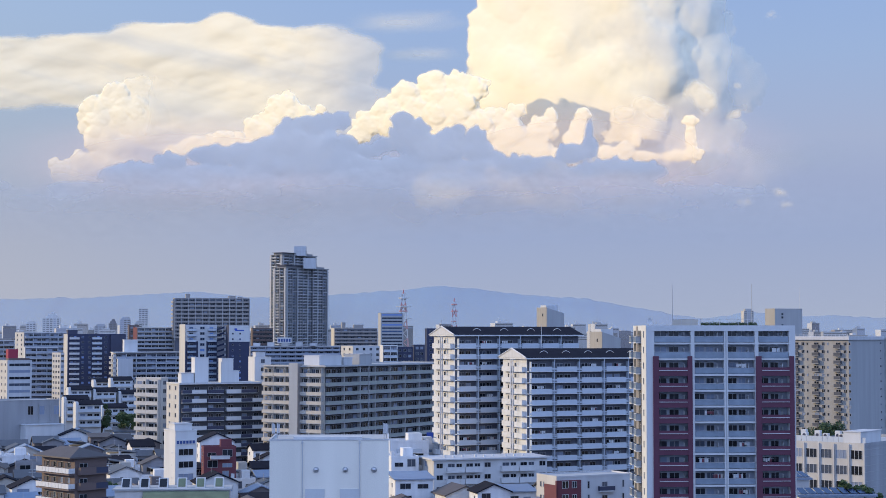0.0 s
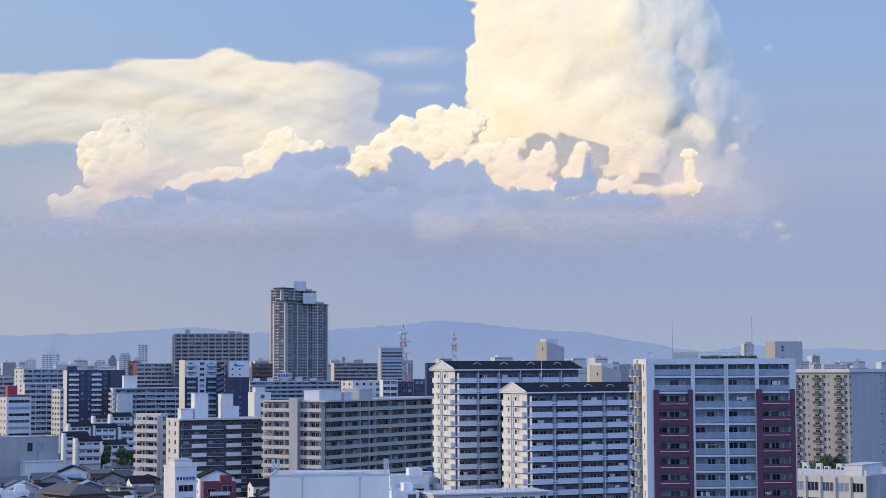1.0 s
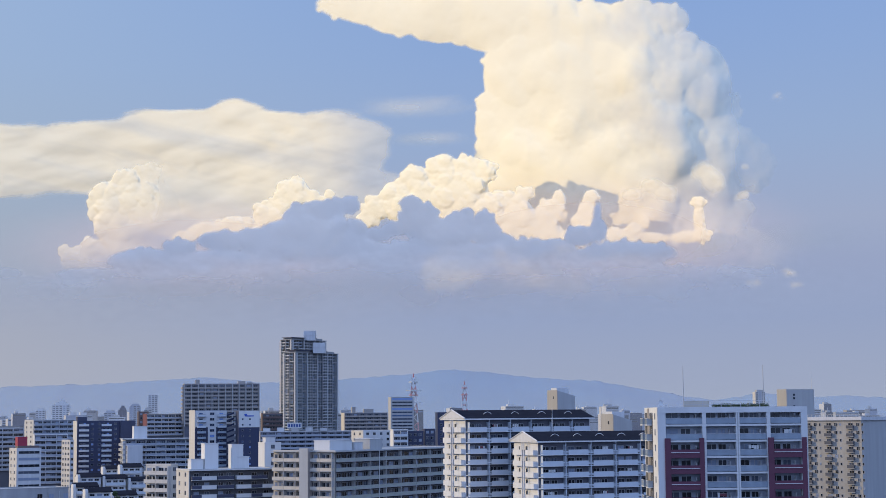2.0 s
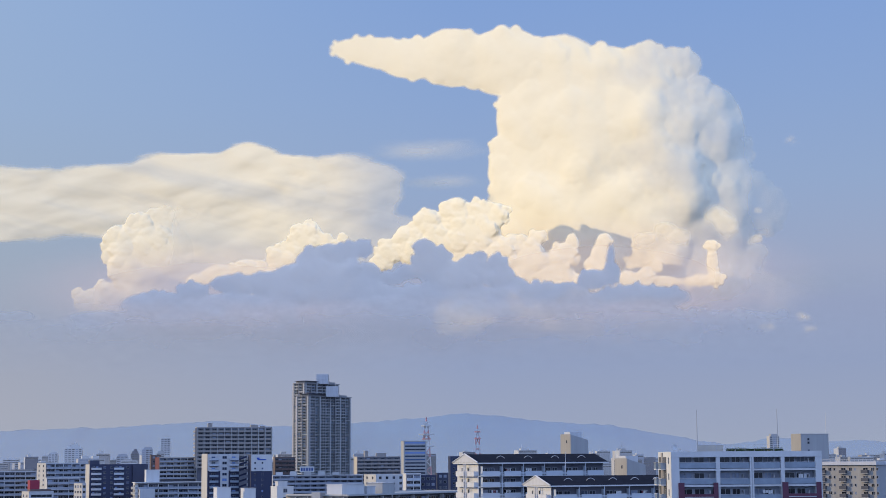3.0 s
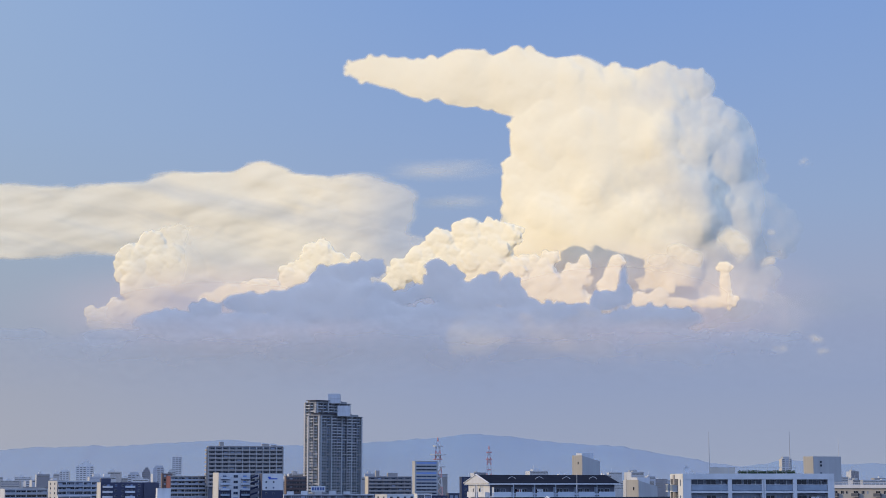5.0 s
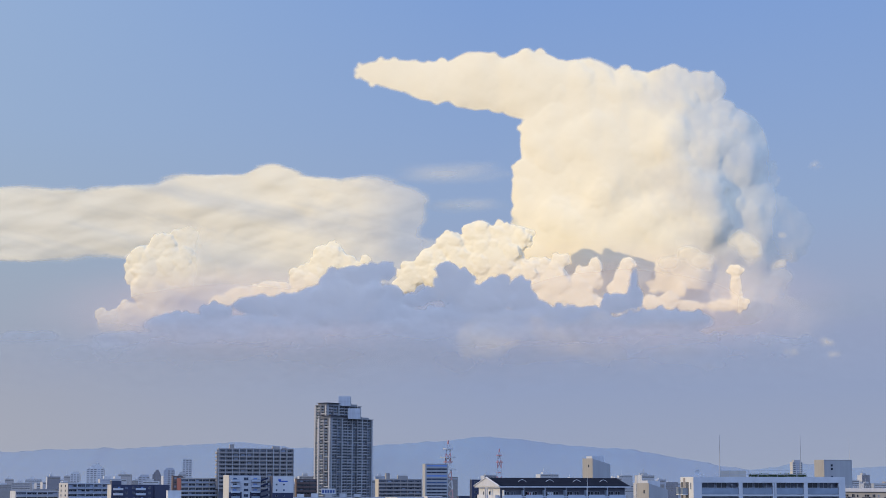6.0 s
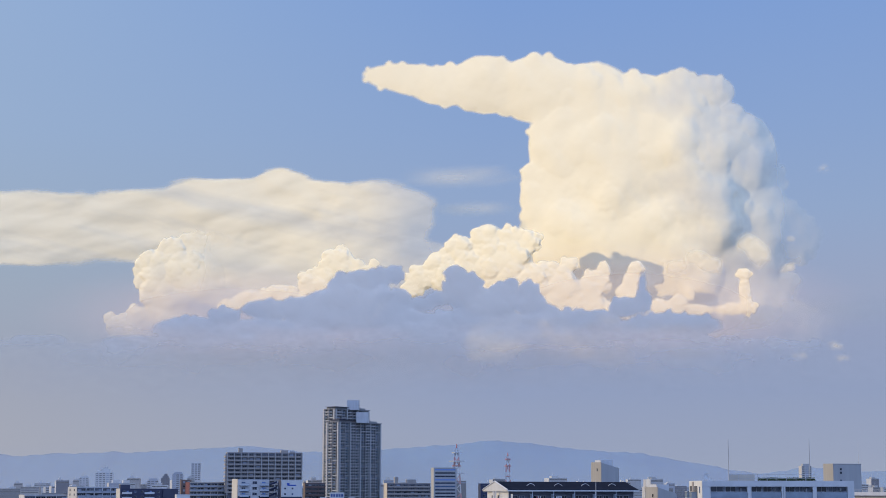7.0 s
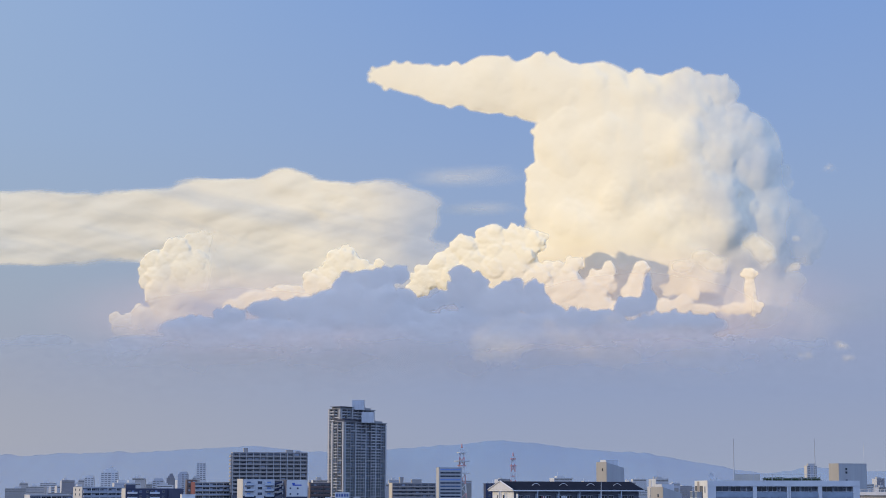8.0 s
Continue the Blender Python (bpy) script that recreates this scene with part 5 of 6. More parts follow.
for q in range(5):
    pxq = -127.86 + 9.5 * q
    ob = thing("water_tank", "pale water tank on the gallery block's roof", "tank", pose(pxq, 1156, 35.93), "roof tanks")
    put("tank_body", mesh_of("tank_body", [(0, 0, 0.6, 4.5, 3, 2.6 + 0.4 * (q % 2))], [PALE]), ob)
    put("tank_stand", mesh_of("tank_stand", [(0.3, 0.3, 0, 0.6, 2.7, 0.6), (3.9, 0.3, 0, 4.2, 2.7, 0.6)], [METAL]), ob)
board = thing("roof_signboard", "white roof sign with dark blue lettering bars", "sign", pose(-111.29, 1152, 35.97))
put("panel", mesh_of("panel", [(0, 0, 2.4, 9.6, 0.4, 6.2)], [WHITE]), board)
for q in range(5):
    put("lettering_bar", mesh_of("lettering_bar", [(0.7 + 1.75 * q, -0.06, 3.3, 1.9 + 1.75 * q, 0, 5.3)], [SIGNBLUE]), board)
for q in (1, 8):
    put("support", mesh_of("support", [(q, 0.1, 0, q + 0.2, 0.3, 2.4)], [METAL]), board)
block("apartment_block", "brown brick-faced block of flats", -138.8, 1250.0, 12, 14.8, 12.6, 48.3, BROWN, 10, 2.9, "balconies", 3, "", 1, None, 1.2, BROWN, None)
dull = block("apartment_block", "dull brown-grey flats with roof plant", -88.6, 1400.0, 15, 35.9, 14.1, 48.7, TAUPE, 10, 2.9, "balconies", 6, "", 1, BEIGE, 1.3, TAUPE, None, doors=1)
lift_house(dull, 7, 4, 10, 8, 48.74, 53.81, TAUPE)
lift_house(dull, 17, 4, 25, 8, 48.74, 51.97, TAUPE)
block("office_building", "grey framed office tower with blue ribbon windows", -54.4, 1500.0, 12, 20.1, 14.5, 62.4, GREY, 15, 2.9, "bands", 1, "", 1, None, glass=BLUEGLASS)
block("apartment_block", "white flats with a cream end wall", -47.1, 900.0, 30, 16.8, 13.9, 37.9, WHITE, 8, 2.9, "windows", 4, "windows", 2, CREAM)
block("apartment_block", "small dark navy block of flats", -23.8, 880.0, 8, 8.5, 10.4, 37.5, NAVY, 8, 2.9, "windows", 3, "", 1)
block("apartment_block", "small dark grey block of flats", -15.0, 890.0, 8, 5.6, 9.7, 38.6, DARK, 8, 2.9, "windows", 2, "", 1)
block("apartment_block", "white slim block of flats", -30.4, 870.0, 10, 7.5, 12.5, 38.5, WHITE, 8, 2.9, "balconies", 2, "", 1, None)
block("apartment_block", "navy block beside the white slab", -9.7, 1050.0, 8, 11.9, 10.7, 47.5, NAVY, 10, 2.9, "windows", 3, "", 1)


def lattice_mast(x, y, z, h, w, decks):
    """A red and white lattice mast: four tapering legs, ring and cross braces, round decks."""
    ob = thing("radio_mast", "red and white painted lattice radio mast", "mast", pose(x, y, z), "radio masts")
    n = 9
    for k in range(n):
        a, b = k / n, (k + 1) / n
        mat = HAZEDRED if k % 2 else WHITE
        ra, rb = w * (1 - 0.75 * a) / 2, w * (1 - 0.75 * b) / 2
        for sx, sy in ((-1, -1), (1, -1), (1, 1), (-1, 1)):
            put("leg", bar("leg", (sx * ra, sy * ra, h * a), (sx * rb, sy * rb, h * b), 0.8, mat, 4), ob)
        put("brace", bar("brace", (-ra, -ra, h * a), (rb, -rb, h * b), 0.4, mat, 4), ob)
        put("brace", bar("brace", (ra, -ra, h * a), (-rb, -rb, h * b), 0.4, mat, 4), ob)
    for zz, r in decks:
        put("deck", bar("deck", (0, 0, zz), (0, 0, zz + 1.2), r, WHITE if r > 5 else HAZEDRED, 10), ob)
    put("aerial", bar("aerial", (0, 0, h), (0, 0, h * 1.05), 0.9, HAZEDRED, 6, 0.5), ob)


lattice_mast(-43.82, 1900, 0, 88.89, 14, ((83.25, 5.5), (73.86, 8.5), (68.85, 5.0), (60.71, 8.5)))
lattice_mast(13.18, 2000, 0, 81.97, 11, ((78.01, 3.5), (70.1, 4.0), (58.25, 3.6)))

# ---- the skyline far off ----
rng = random.Random(4)
far_mats = [GREY, DULLPANEL, TAUPE, DARKTILESHADE, NAVY, GREY, DARK, PALE]
for k in range(56):
    y = rng.uniform(1500, 3300)
    bearing = rng.uniform(-0.29, 0.30)
    h = rng.choice((20, 26, 30, 34, 38, 42, 46)) + rng.uniform(-2, 3) + (14 if rng.random() < 0.06 else 0)
    w = rng.uniform(16, 46)
    if -0.105 < bearing < -0.06 and y < 1900:
        continue
    far_block(bearing * y, y, rng.uniform(-8, 30), w, rng.uniform(10, 16), h, rng.choice(far_mats), 3, rng.choice(("distant pale block of flats", "distant hazy grey apartment block", "pale far mid-rise building")))
for k in range(44):
    y = rng.uniform(2300, 3500)
    ob = thing("distant_building", rng.choice(("small pale building far off in the haze", "low far-off block on the skyline")), "building", pose(rng.uniform(-0.29, 0.30) * y, y, 0, 0, 0, rng.uniform(0, 30)), "distant skyline")
    w, h = rng.uniform(14, 60), rng.uniform(30, 54)
    put("wall", mesh_of("wall", [(0, 0, 0, w, 14, h)], [rng.choice((GREY, DULLPANEL, TAUPE, DARKTILESHADE, PALE))]), ob)
    put("roof_house", mesh_of("roof_house", [(w * 0.3, 3, h, w * 0.5, 9, h + 3)], [PALE]), ob)
    for f in range(3):
        put("window_band", window_mesh(w - 1.2, 1.6, FRAME, GLASS, max(2, int(w / 5))), ob, pose(0.6, 0, h - 3.2 * (f + 1) + 0.6))
for k in range(84):
    y = rng.uniform(1900, 3200)
    rise = 0.04 + 0.3 * rng.random() ** 2
    w, h = rng.uniform(9, 30), EYE + y * math.tan(radians(rise))
    ob = thing("distant_building", rng.choice(("small dark office block on the skyline", "small hazy block of flats on the skyline")), "building", pose(rng.uniform(-0.285, 0.30) * y, y, 0, 0, 0, rng.uniform(4, 34)), "distant skyline")
    put("wall", mesh_of("wall", [(0, 0, 0, w, 13, h), (-0.1, -0.1, h, w + 0.1, 0.25, h + 0.7)], [rng.choice(far_mats)]), ob)
    put("side_wall", mesh_of("side_wall", [(-0.1, 0.05, 0, -0.01, 13, h + 0.4)], [rng.choice((CREAM, WHITE, PALE))]), ob)
    put("window_band", window_mesh(w - 1.2, 1.5, FRAME, GLASS, max(2, int(w / 4))), ob, pose(0.6, 0, h - 2.4))
    put("roof_house", mesh_of("roof_house", [(w * 0.2, 3, h, w * rng.uniform(0.4, 0.7), 9, h + rng.uniform(1.5, 4.5)), (w * 0.25, 4, h, w * 0.25 + 0.3, 4.3, h + rng.uniform(5, 9))], [rng.choice((PALE, GREY, WHITE))]), ob)


def slender_tower(x, y, w, h, mat, steps):
    """A far tower block: stepped top, window columns between piers."""
    ob = thing("distant_building", "distant slender tower block in the haze", "building", pose(x, y, 0, 0, 0, 8), "distant skyline")
    put("wall", mesh_of("wall", [(0, 0, 0, w, 14, h)], [mat]), ob)
    put("side_wall", mesh_of("side_wall", [(-0.15, 0.05, 0, -0.01, 14, h + 0.2)], [CREAM]), ob)
    for k in range(steps):
        a = w * (0.16 + 0.2 * k)
        put("roof_house", mesh_of("roof_house", [(a, 2 + k, h + 3.2 * k, w * (0.9 - 0.14 * k), 10, h + 3.2 * (k + 1))], [mat]), ob)
    n = max(2, round(w / 5))
    for c in range(n):
        put("window_column", mesh_of("window_column", [(0.7, -0.05, h - 3.1 * f - 2.2, w / n - 0.9, -0.01, h - 3.1 * f - 0.9) for f in range(9)], [GLASS]), ob, pose(c * w / n, 0, 0))


for pxq, top, w, mat, steps in ((-607.35, 68, 26, WHITE, 3), (-632.0, 60, 14, PALE, 1), (-528.41, 56, 17, DULLPANEL, 1), (-507.0, 60, 12, NAVY, 2), (-490.0, 66, 16, DULLPANEL, 1), (-468.0, 60, 12, GREY, 1), (456.71, 79, 15, GREY, 1)):
    slender_tower(pxq, 2600, w, top, mat, steps)
slender_tower(-497.0, 2800, 15, 85, PALE, 0)


# ---- near and low buildings ----
plain = thing("warehouse", "windowless pale grey rendered block with domed wall vents", "building", pose(-25.2, 250, 0, 0, 0, 2))
pw, ph = 17.32, 29.43
put("wall", mesh_of("wall", [(0, 0, 0, pw, 14, ph)], [STONEGREY]), plain)
put("coping", mesh_of("coping", [(-0.06, -0.06, ph, pw + 0.06, 0.2, ph + 0.18), (-0.06, 0.2, ph, 0.2, 14, ph + 0.18), (pw - 0.2, 0.2, ph, pw + 0.06, 14, ph + 0.18)], [PALE]), plain)
put("roof", mesh_of("roof", [(0.2, 0.2, ph, pw - 0.2, 13.8, ph + 0.05)], [FLATROOF]), plain)
put("roof_hatch", mesh_of("roof_hatch", [(3.4, 1, ph, 13.4, 5, ph + 0.42)], [PALE]), plain)
for s in (0.275, 0.755):
    put("drain_pipe", bar("drain_pipe", (pw * s, -0.14, 0), (pw * s, -0.14, ph), 0.07, PALE, 8), plain)
    put("joint_cap", mesh_of("joint_cap", [(pw * s - 0.14, -0.26, ph - 0.45, pw * s + 0.14, 0, ph - 0.15)], [PALE]), plain)
vent_mesh = None
for s in (0.39, 0.635, 0.875):
    verts, faces = [], []
    for i in range(5):
        for j in range(12):
            a, b = i / 4 * math.pi / 2, j / 12 * 2 * math.pi
            verts.append((0.4 * math.sin(a) * math.cos(b), -0.38 * math.cos(a) - 0.06, 0.4 * math.sin(a) * math.sin(b)))
    faces = [(12 * i + j, 12 * i + (j + 1) % 12, 12 * i + 12 + (j + 1) % 12, 12 * i + 12 + j) for i in range(4) for j in range(12)]
    put("vent_hood", fix_normals(poly_mesh("vent_hood", verts, faces, [METAL], True)), plain, pose(pw * s, 0, 25.18))
    put("vent_collar", bar("vent_collar", (0, 0, 0), (0, -0.1, 0), 0.44, PALE, 14), plain, pose(pw * s, 0, 25.18))
for s in (0.30, 0.59):
    put("shutter_panel", mesh_of("shutter_panel", [(0, -0.1, 0, 2.8, 0, 22.4)], [WHITE]), plain, pose(pw * s, 0, 0))
footprint(-17.14, 257, 15)
for pxq in (-25.01, -24.34, -8.67, -8.34):
    aerial = thing("cell_antenna", "grey cellular panel antenna on a pole", "antenna", pose(pxq, 253, ph + 0.05), "cell antennas")
    put("pole", bar("pole", (0, 0, 0), (0, 0, 2.3), 0.05, METAL, 6), aerial)
    put("panel", mesh_of("panel", [(-0.1, -0.16, 0.8, 0.1, -0.04, 2.3)], [PALE]), aerial)
    put("panel", mesh_of("panel", [(0.14, -0.1, 0.8, 0.3, 0.06, 2.2)], [PALE]), aerial)

low = block("apartment_block", "low white four-storey flats with balconies", -2.2, 425.0, 19, 30.1, 11.7, 13.7, WHITE, 6, 2.9, "", 6, "windows", 1, CREAM, 1.3, PALE, None, 1.1, 0, 0.1)
vw, vh, vd = 30.1, 13.66, 11.7
put("roof_slab", mesh_of("roof_slab", [(-0.8, -0.9, vh, vw + 0.6, vd + 0.5, vh + 0.35)], [PALE]), low)
for f in range(5):
    z = vh - (f + 1) * 2.9
    for s in (0.10, 0.26, 0.58, 0.74):
        put("balcony", balcony_mesh(vw * 0.155, 1.3, WHITE, WHITE, 1.15), low, pose(vw * s, 0, z))
        put("sliding_door", window_mesh(1.8, 1.9, FRAME, GLASS, 2), low, pose(vw * s + 0.6, 0, z + 0.05))
        put("sliding_door", window_mesh(1.5, 1.9, FRAME, GLASS, 2), low, pose(vw * s + 2.8, 0, z + 0.05))
    for s in (0.02, 0.44, 0.93):
        put("window", window_mesh(1.7, 1.2, FRAME, GLASS, 2), low, pose(vw * s, 0, z + 0.9))
    put("side_balcony", balcony_mesh(2.0, 1.1, CREAM, CREAM, 1.1), low, sides(vw, vd)["left"] @ pose(0.6, -0.12, z))
for q in range(9):
    put("roof_vent", mesh_of("roof_vent", [(-0.25, 0, 0, 0.25, 0.5, 0.5 + 0.3 * (q % 3 == 0))], [WHITE]), low, pose(vw * (0.12 + 0.09 * q), 2 + q % 3, vh + 0.3))
footprint(9.35, 432, 24)

red_block = block("apartment_block", "small block with cream, dark red and white walls", 24.6, 372.0, 26, 19.2, 8.8, 13.8, PALE, 4, 2.9, "", 1, "", 1, CREAM, parapet=0.35)
rw, rh, rd = 19.2, 13.81, 8.8
put("red_wall", mesh_of("red_wall", [(-0.4, -0.5, 0, rw * 0.3, 0, rh - 0.6)], [BRICKRED]), red_block)
put("red_side_wall", mesh_of("red_side_wall", [(-0.42, -0.5, 0, -0.12, rd * 0.55, rh - 1.6)], [BRICKRED]), red_block)
for f in range(4):
    z = rh - (f + 1) * 2.9 - 0.3
    put("window", window_mesh(1.6, 1.6, WHITE, GLASS, 2), red_block, pose(rw * 0.05, -0.52, z + 0.9))
    put("window", window_mesh(1.2, 1.5, WHITE, GLASS, 2), red_block, pose(rw * 0.18, -0.52, z + 0.9))
    for s in (0.40, 0.86):
        put("window", window_mesh(0.5, 1.6, FRAME, GLASS, 1), red_block, pose(rw * s, 0, z + 0.6))
    put("balcony", balcony_mesh(rw * 0.2, 0.9, DARK, PALE, 1.0, True, 0.1), red_block, pose(rw * 0.54, 0, z))
    put("sliding_door", window_mesh(1.4, 1.9, FRAME, GLASS, 2), red_block, pose(rw * 0.59, 0, z + 0.05))
    put("side_window", window_mesh(0.5, 1.2, FRAME, GLASS, 1), red_block, sides(rw, rd)["left"] @ pose(rd * 0.2, -0.13, z + 0.8))
    put("side_window", window_mesh(0.5, 1.2, FRAME, GLASS, 1), red_block, sides(rw, rd)["left"] @ pose(rd * 0.34, -0.13, z + 0.8))
footprint(31.71, 378, 14)

# the school with its pilasters, roof plant and trees
school = block("school_building", "cream three-storey school with pilasters and roof units", 91.1, 372.0, 52, 35.2, 17.7, 20.5, CONCRETE, 4, 3.4, "", 1, "", 1, CREAM, parapet=0.7)
sw, sh, sd = 35.2, 20.49, 17.7
sm = sides(sw, sd)["left"] @ pose(0, -0.12, 0)
nb = max(5, round(sd / 3.4))
for c in range(nb + 1):
    put("pilaster", mesh_of("pilaster", [(sd * c / nb - 0.2, -0.35, 0, sd * c / nb + 0.2, 0, sh + 0.4)], [CREAM]), school, sm)
for f in range(4):
    z = sh - (f + 1) * 3.4
    for c in range(nb):
        put("window", window_mesh(sd / nb * 0.74, 2.0, PALE, GLASS, 3), school, sm @ pose(sd * (c + 0.13) / nb, 0, z + 0.6))
    put("siding_line", mesh_of("siding_line", [(0, -0.05, z + 1.2, sw, 0, z + 1.3)], [GREY]), school)
    put("siding_line", mesh_of("siding_line", [(0, -0.05, z + 2.6, sw, 0, z + 2.7)], [GREY]), school)
lift_house(school, 0.4, 1, 11, 5, sh, sh + 3.0, WHITE)
for q in range(14):
    put("fence_panel", mesh_of("fence_panel", [(0.6, 0, 0, 0.66, sd / 14 * 0.94, 1.3)], [PANEL]), school, pose(0, sd * q / 14, sh + 0.6))
for q, (s, t) in enumerate(((0.35, 3), (0.45, 5), (0.55, 2.5), (0.7, 4), (0.85, 3), (0.93, 5.5))):
    put("roof_unit", mesh_of("roof_unit", [(0, 0, 0.3, 1.1, 1.2, 1.9 + 0.5 * (q % 2)), (0.1, 0.1, 0, 0.3, 1.1, 0.3), (0.8, 0.1, 0, 1.0, 1.1, 0.3)], [WHITE]), school, pose(t, sd * s, sh + 0.5))
    put("unit_fan", bar("unit_fan", (-0.03, 0.6, 1.4), (0.0, 0.6, 1.4), 0.38, DARK, 12), school, pose(t, sd * s, sh + 0.5))
footprint(88.29, 385, 26)


def solar_roof(x, y, z, rot, w, d, cols):
    ob = thing("shed", "low shed with a pale steel roof carrying solar panels", "shed", pose(x, y, 0, 0, 0, rot))
    put("wall", mesh_of("wall", [(0, 0, 0, w, d, z - 0.4)], [PALE]), ob)
    put("roof", mesh_of("roof", [(-0.5, -0.5, z - 0.4, w + 0.5, d + 0.5, z)], [TINROOF]), ob)
    for c in range(cols):
        v = [(0, 0, 0.1), (1.3, 0, 0.1), (1.3, d * 0.6, 0.9), (0, d * 0.6, 0.9), (0, 0, 0.16), (1.3, 0, 0.16), (1.3, d * 0.6, 0.96), (0, d * 0.6, 0.96)]
        put("solar_panel", poly_mesh("solar_panel", v, [(0, 3, 2, 1), (4, 5, 6, 7), (0, 1, 5, 4), (1, 2, 6, 5), (2, 3, 7, 6), (3, 0, 4, 7)], [SOLAR]), ob, pose(0.6 + c * w / cols, 0.6, z))
    footprint(x + w / 2, y + d / 2, w * 0.6)


solar_roof(69.93, 338, 13.35, 4, 15.05, 7, 9)
solar_roof(72.02, 352, 15.48, 10, 3.02, 8, 2)


def tree(x, y, z, h, spread, seed, label="leafy dark green broadleaf tree"):
    r = random.Random(seed)
    ob = thing("tree", label, "tree", pose(x, y, z), "trees")
    put("trunk", bar("trunk", (0, 0, 0), (0.2, 0, h * 0.55), 0.035 * h, BARK, 8, 0.018 * h), ob)
    balls = []
    for k in range(16):
        a, q = r.uniform(0, 6.28), spread * math.sqrt(r.uniform(0.02, 1))
        zc = h * r.uniform(0.5, 0.92) - 0.12 * q
        balls.append((q * math.cos(a), q * math.sin(a), zc, spread * r.uniform(0.25, 0.42)))
        if k < 6:
            put("limb", bar("limb", (0.1, 0, h * (0.3 + 0.03 * k)), (q * math.cos(a), q * math.sin(a), zc), 0.014 * h, BARK, 5, 0.006 * h), ob)
    put("crown", leaf_mass("crown", balls, 330, 0.3, LEAF), ob)


tree(115.47, 520, 0, 19.24, 6.0, 1)
tree(114.55, 530, 0, 17.53, 4.0, 2)
tree(80.48, 345, 0, 16.07, 2.8, 3)
tree(82.27, 343, 0, 15.79, 2.6, 4)
tree(84.37, 341, 0, 14.85, 2.4, 5)
tree(-117.87, 640, 0, 16.86, 4.0, 6)
tree(-81.92, 420, 0, 9.51, 2.4, 7)
tree(-131.34, 660, 0, 18.58, 3.5, 8)

# white shop building with its signboard
shop = block("shop_building", "white four-storey shop building with a blue-lettered sign", -66.9, 430.0, 30, 5.7, 7.9, 20.5, WHITE, 7, 2.9, "", 1, "", 1, None, parapet=0.3)
kw, kh = 5.7, 20.46
lift_house(shop, 0.6, 2, kw - 0.5, 6, kh, kh + 1.7, WHITE)
put("sign_panel", mesh_of("sign_panel", [(0.1, -0.12, kh - 3.3, kw - 0.1, 0, kh - 2.1)], [WHITE]), shop)
for q in range(6):
    put("lettering_bar", mesh_of("lettering_bar", [(0.35 + q * (kw - 0.7) / 6, -0.18, kh - 3.1, 0.35 + (q + 0.72) * (kw - 0.7) / 6, -0.12, kh - 2.35)], [SIGNBLUE]), shop)
for z in (kh - 6.0, kh - 9.1, kh - 12.2, kh - 15.3):
    put("window", window_mesh(kw * 0.68, 1.6, FRAME, GLASS, 3), shop, pose(kw * 0.16, 0, z))
    put("side_vent", mesh_of("side_vent", [(-0.12, 2.0, z + 0.4, 0, 2.4, z + 0.8)], [PALE]), shop)
footprint(-66.35, 434, 8)

# brown corner flats with white balcony panels
brown = thing("apartment_block", "brown corner flats with white balcony panels and a hipped roof", "building", pose(-69.49, 325, 0, 0, 0, 44))
nw3, nd3, nh3 = 7.0, 11.8, 21.36
put("wall", mesh_of("wall", [(0, 0, 0, nw3, nd3, nh3)], [BROWN]), brown)
v = [(-1.6, -0.8, nh3), (nw3 + 0.6, -0.8, nh3), (nw3 + 0.6, nd3 + 0.6, nh3), (-1.6, nd3 + 0.6, nh3), (-1.6, -0.8, nh3 + 0.25), (nw3 + 0.6, -0.8, nh3 + 0.25), (nw3 + 0.6, nd3 + 0.6, nh3 + 0.25), (-1.6, nd3 + 0.6, nh3 + 0.25), (2.6, 2.6, nh3 + 1.9), (2.6, nd3 - 2.6, nh3 + 1.9)]
put("roof", fix_normals(poly_mesh("roof", v, [(0, 3, 2, 1), (0, 1, 5, 4), (1, 2, 6, 5), (2, 3, 7, 6), (3, 0, 4, 7), (4, 5, 8), (5, 6, 9, 8), (6, 7, 9), (7, 4, 8, 9)], [BROWNTILE])), brown)
bm_ = sides(nw3, nd3)["left"]
for f in range(8):
    z = nh3 - (f + 1) * 2.9
    put("balcony_slab", mesh_of("balcony_slab", [(0, -1.3, -0.25, nd3, 0, 0)], [BROWN]), brown, bm_ @ pose(0, 0, z))
    for q in range(10):
        put("balcony_panel", mesh_of("balcony_panel", [(0.03, -1.34, 0.1, nd3 / 10 - 0.05, -1.26, 1.05)], [WHITE]), brown, bm_ @ pose(q * nd3 / 10, 0, z))
    for q in range(2):
        put("end_panel", mesh_of("end_panel", [(nd3 - 0.06, -1.25 + 0.65 * q, 0.1, nd3 + 0.02, -0.65 + 0.65 * q, 1.05)], [WHITE]), brown, bm_ @ pose(0, 0, z))
    put("handrail", mesh_of("handrail", [(0, -1.36, 1.05, nd3, -1.24, 1.12)], [DARK]), brown, bm_ @ pose(0, 0, z))
    for q in range(4):
        put("door", window_mesh(0.9, 2.0, BROWN, DARK, 1), brown, bm_ @ pose(0.8 + q * 2.5, 0, z + 0.02))
        put("window", window_mesh(0.8, 1.1, FRAME, GLASS, 1), brown, bm_ @ pose(1.9 + q * 2.5, 0, z + 1.0))
    put("corner_balcony", balcony_mesh(nw3 * 0.5, 1.2, BROWN, BROWN, 1.2), brown, pose(0.5, 0, z))
    put("corner_balcony", balcony_mesh(nw3 * 0.4, 0.9, DARK, BROWN, 1.1), brown, pose(nw3 * 0.58, 0, z))
    put("sliding_door", window_mesh(1.7, 1.9, FRAME, GLASS, 2), brown, pose(1.0, 0, z + 0.05))
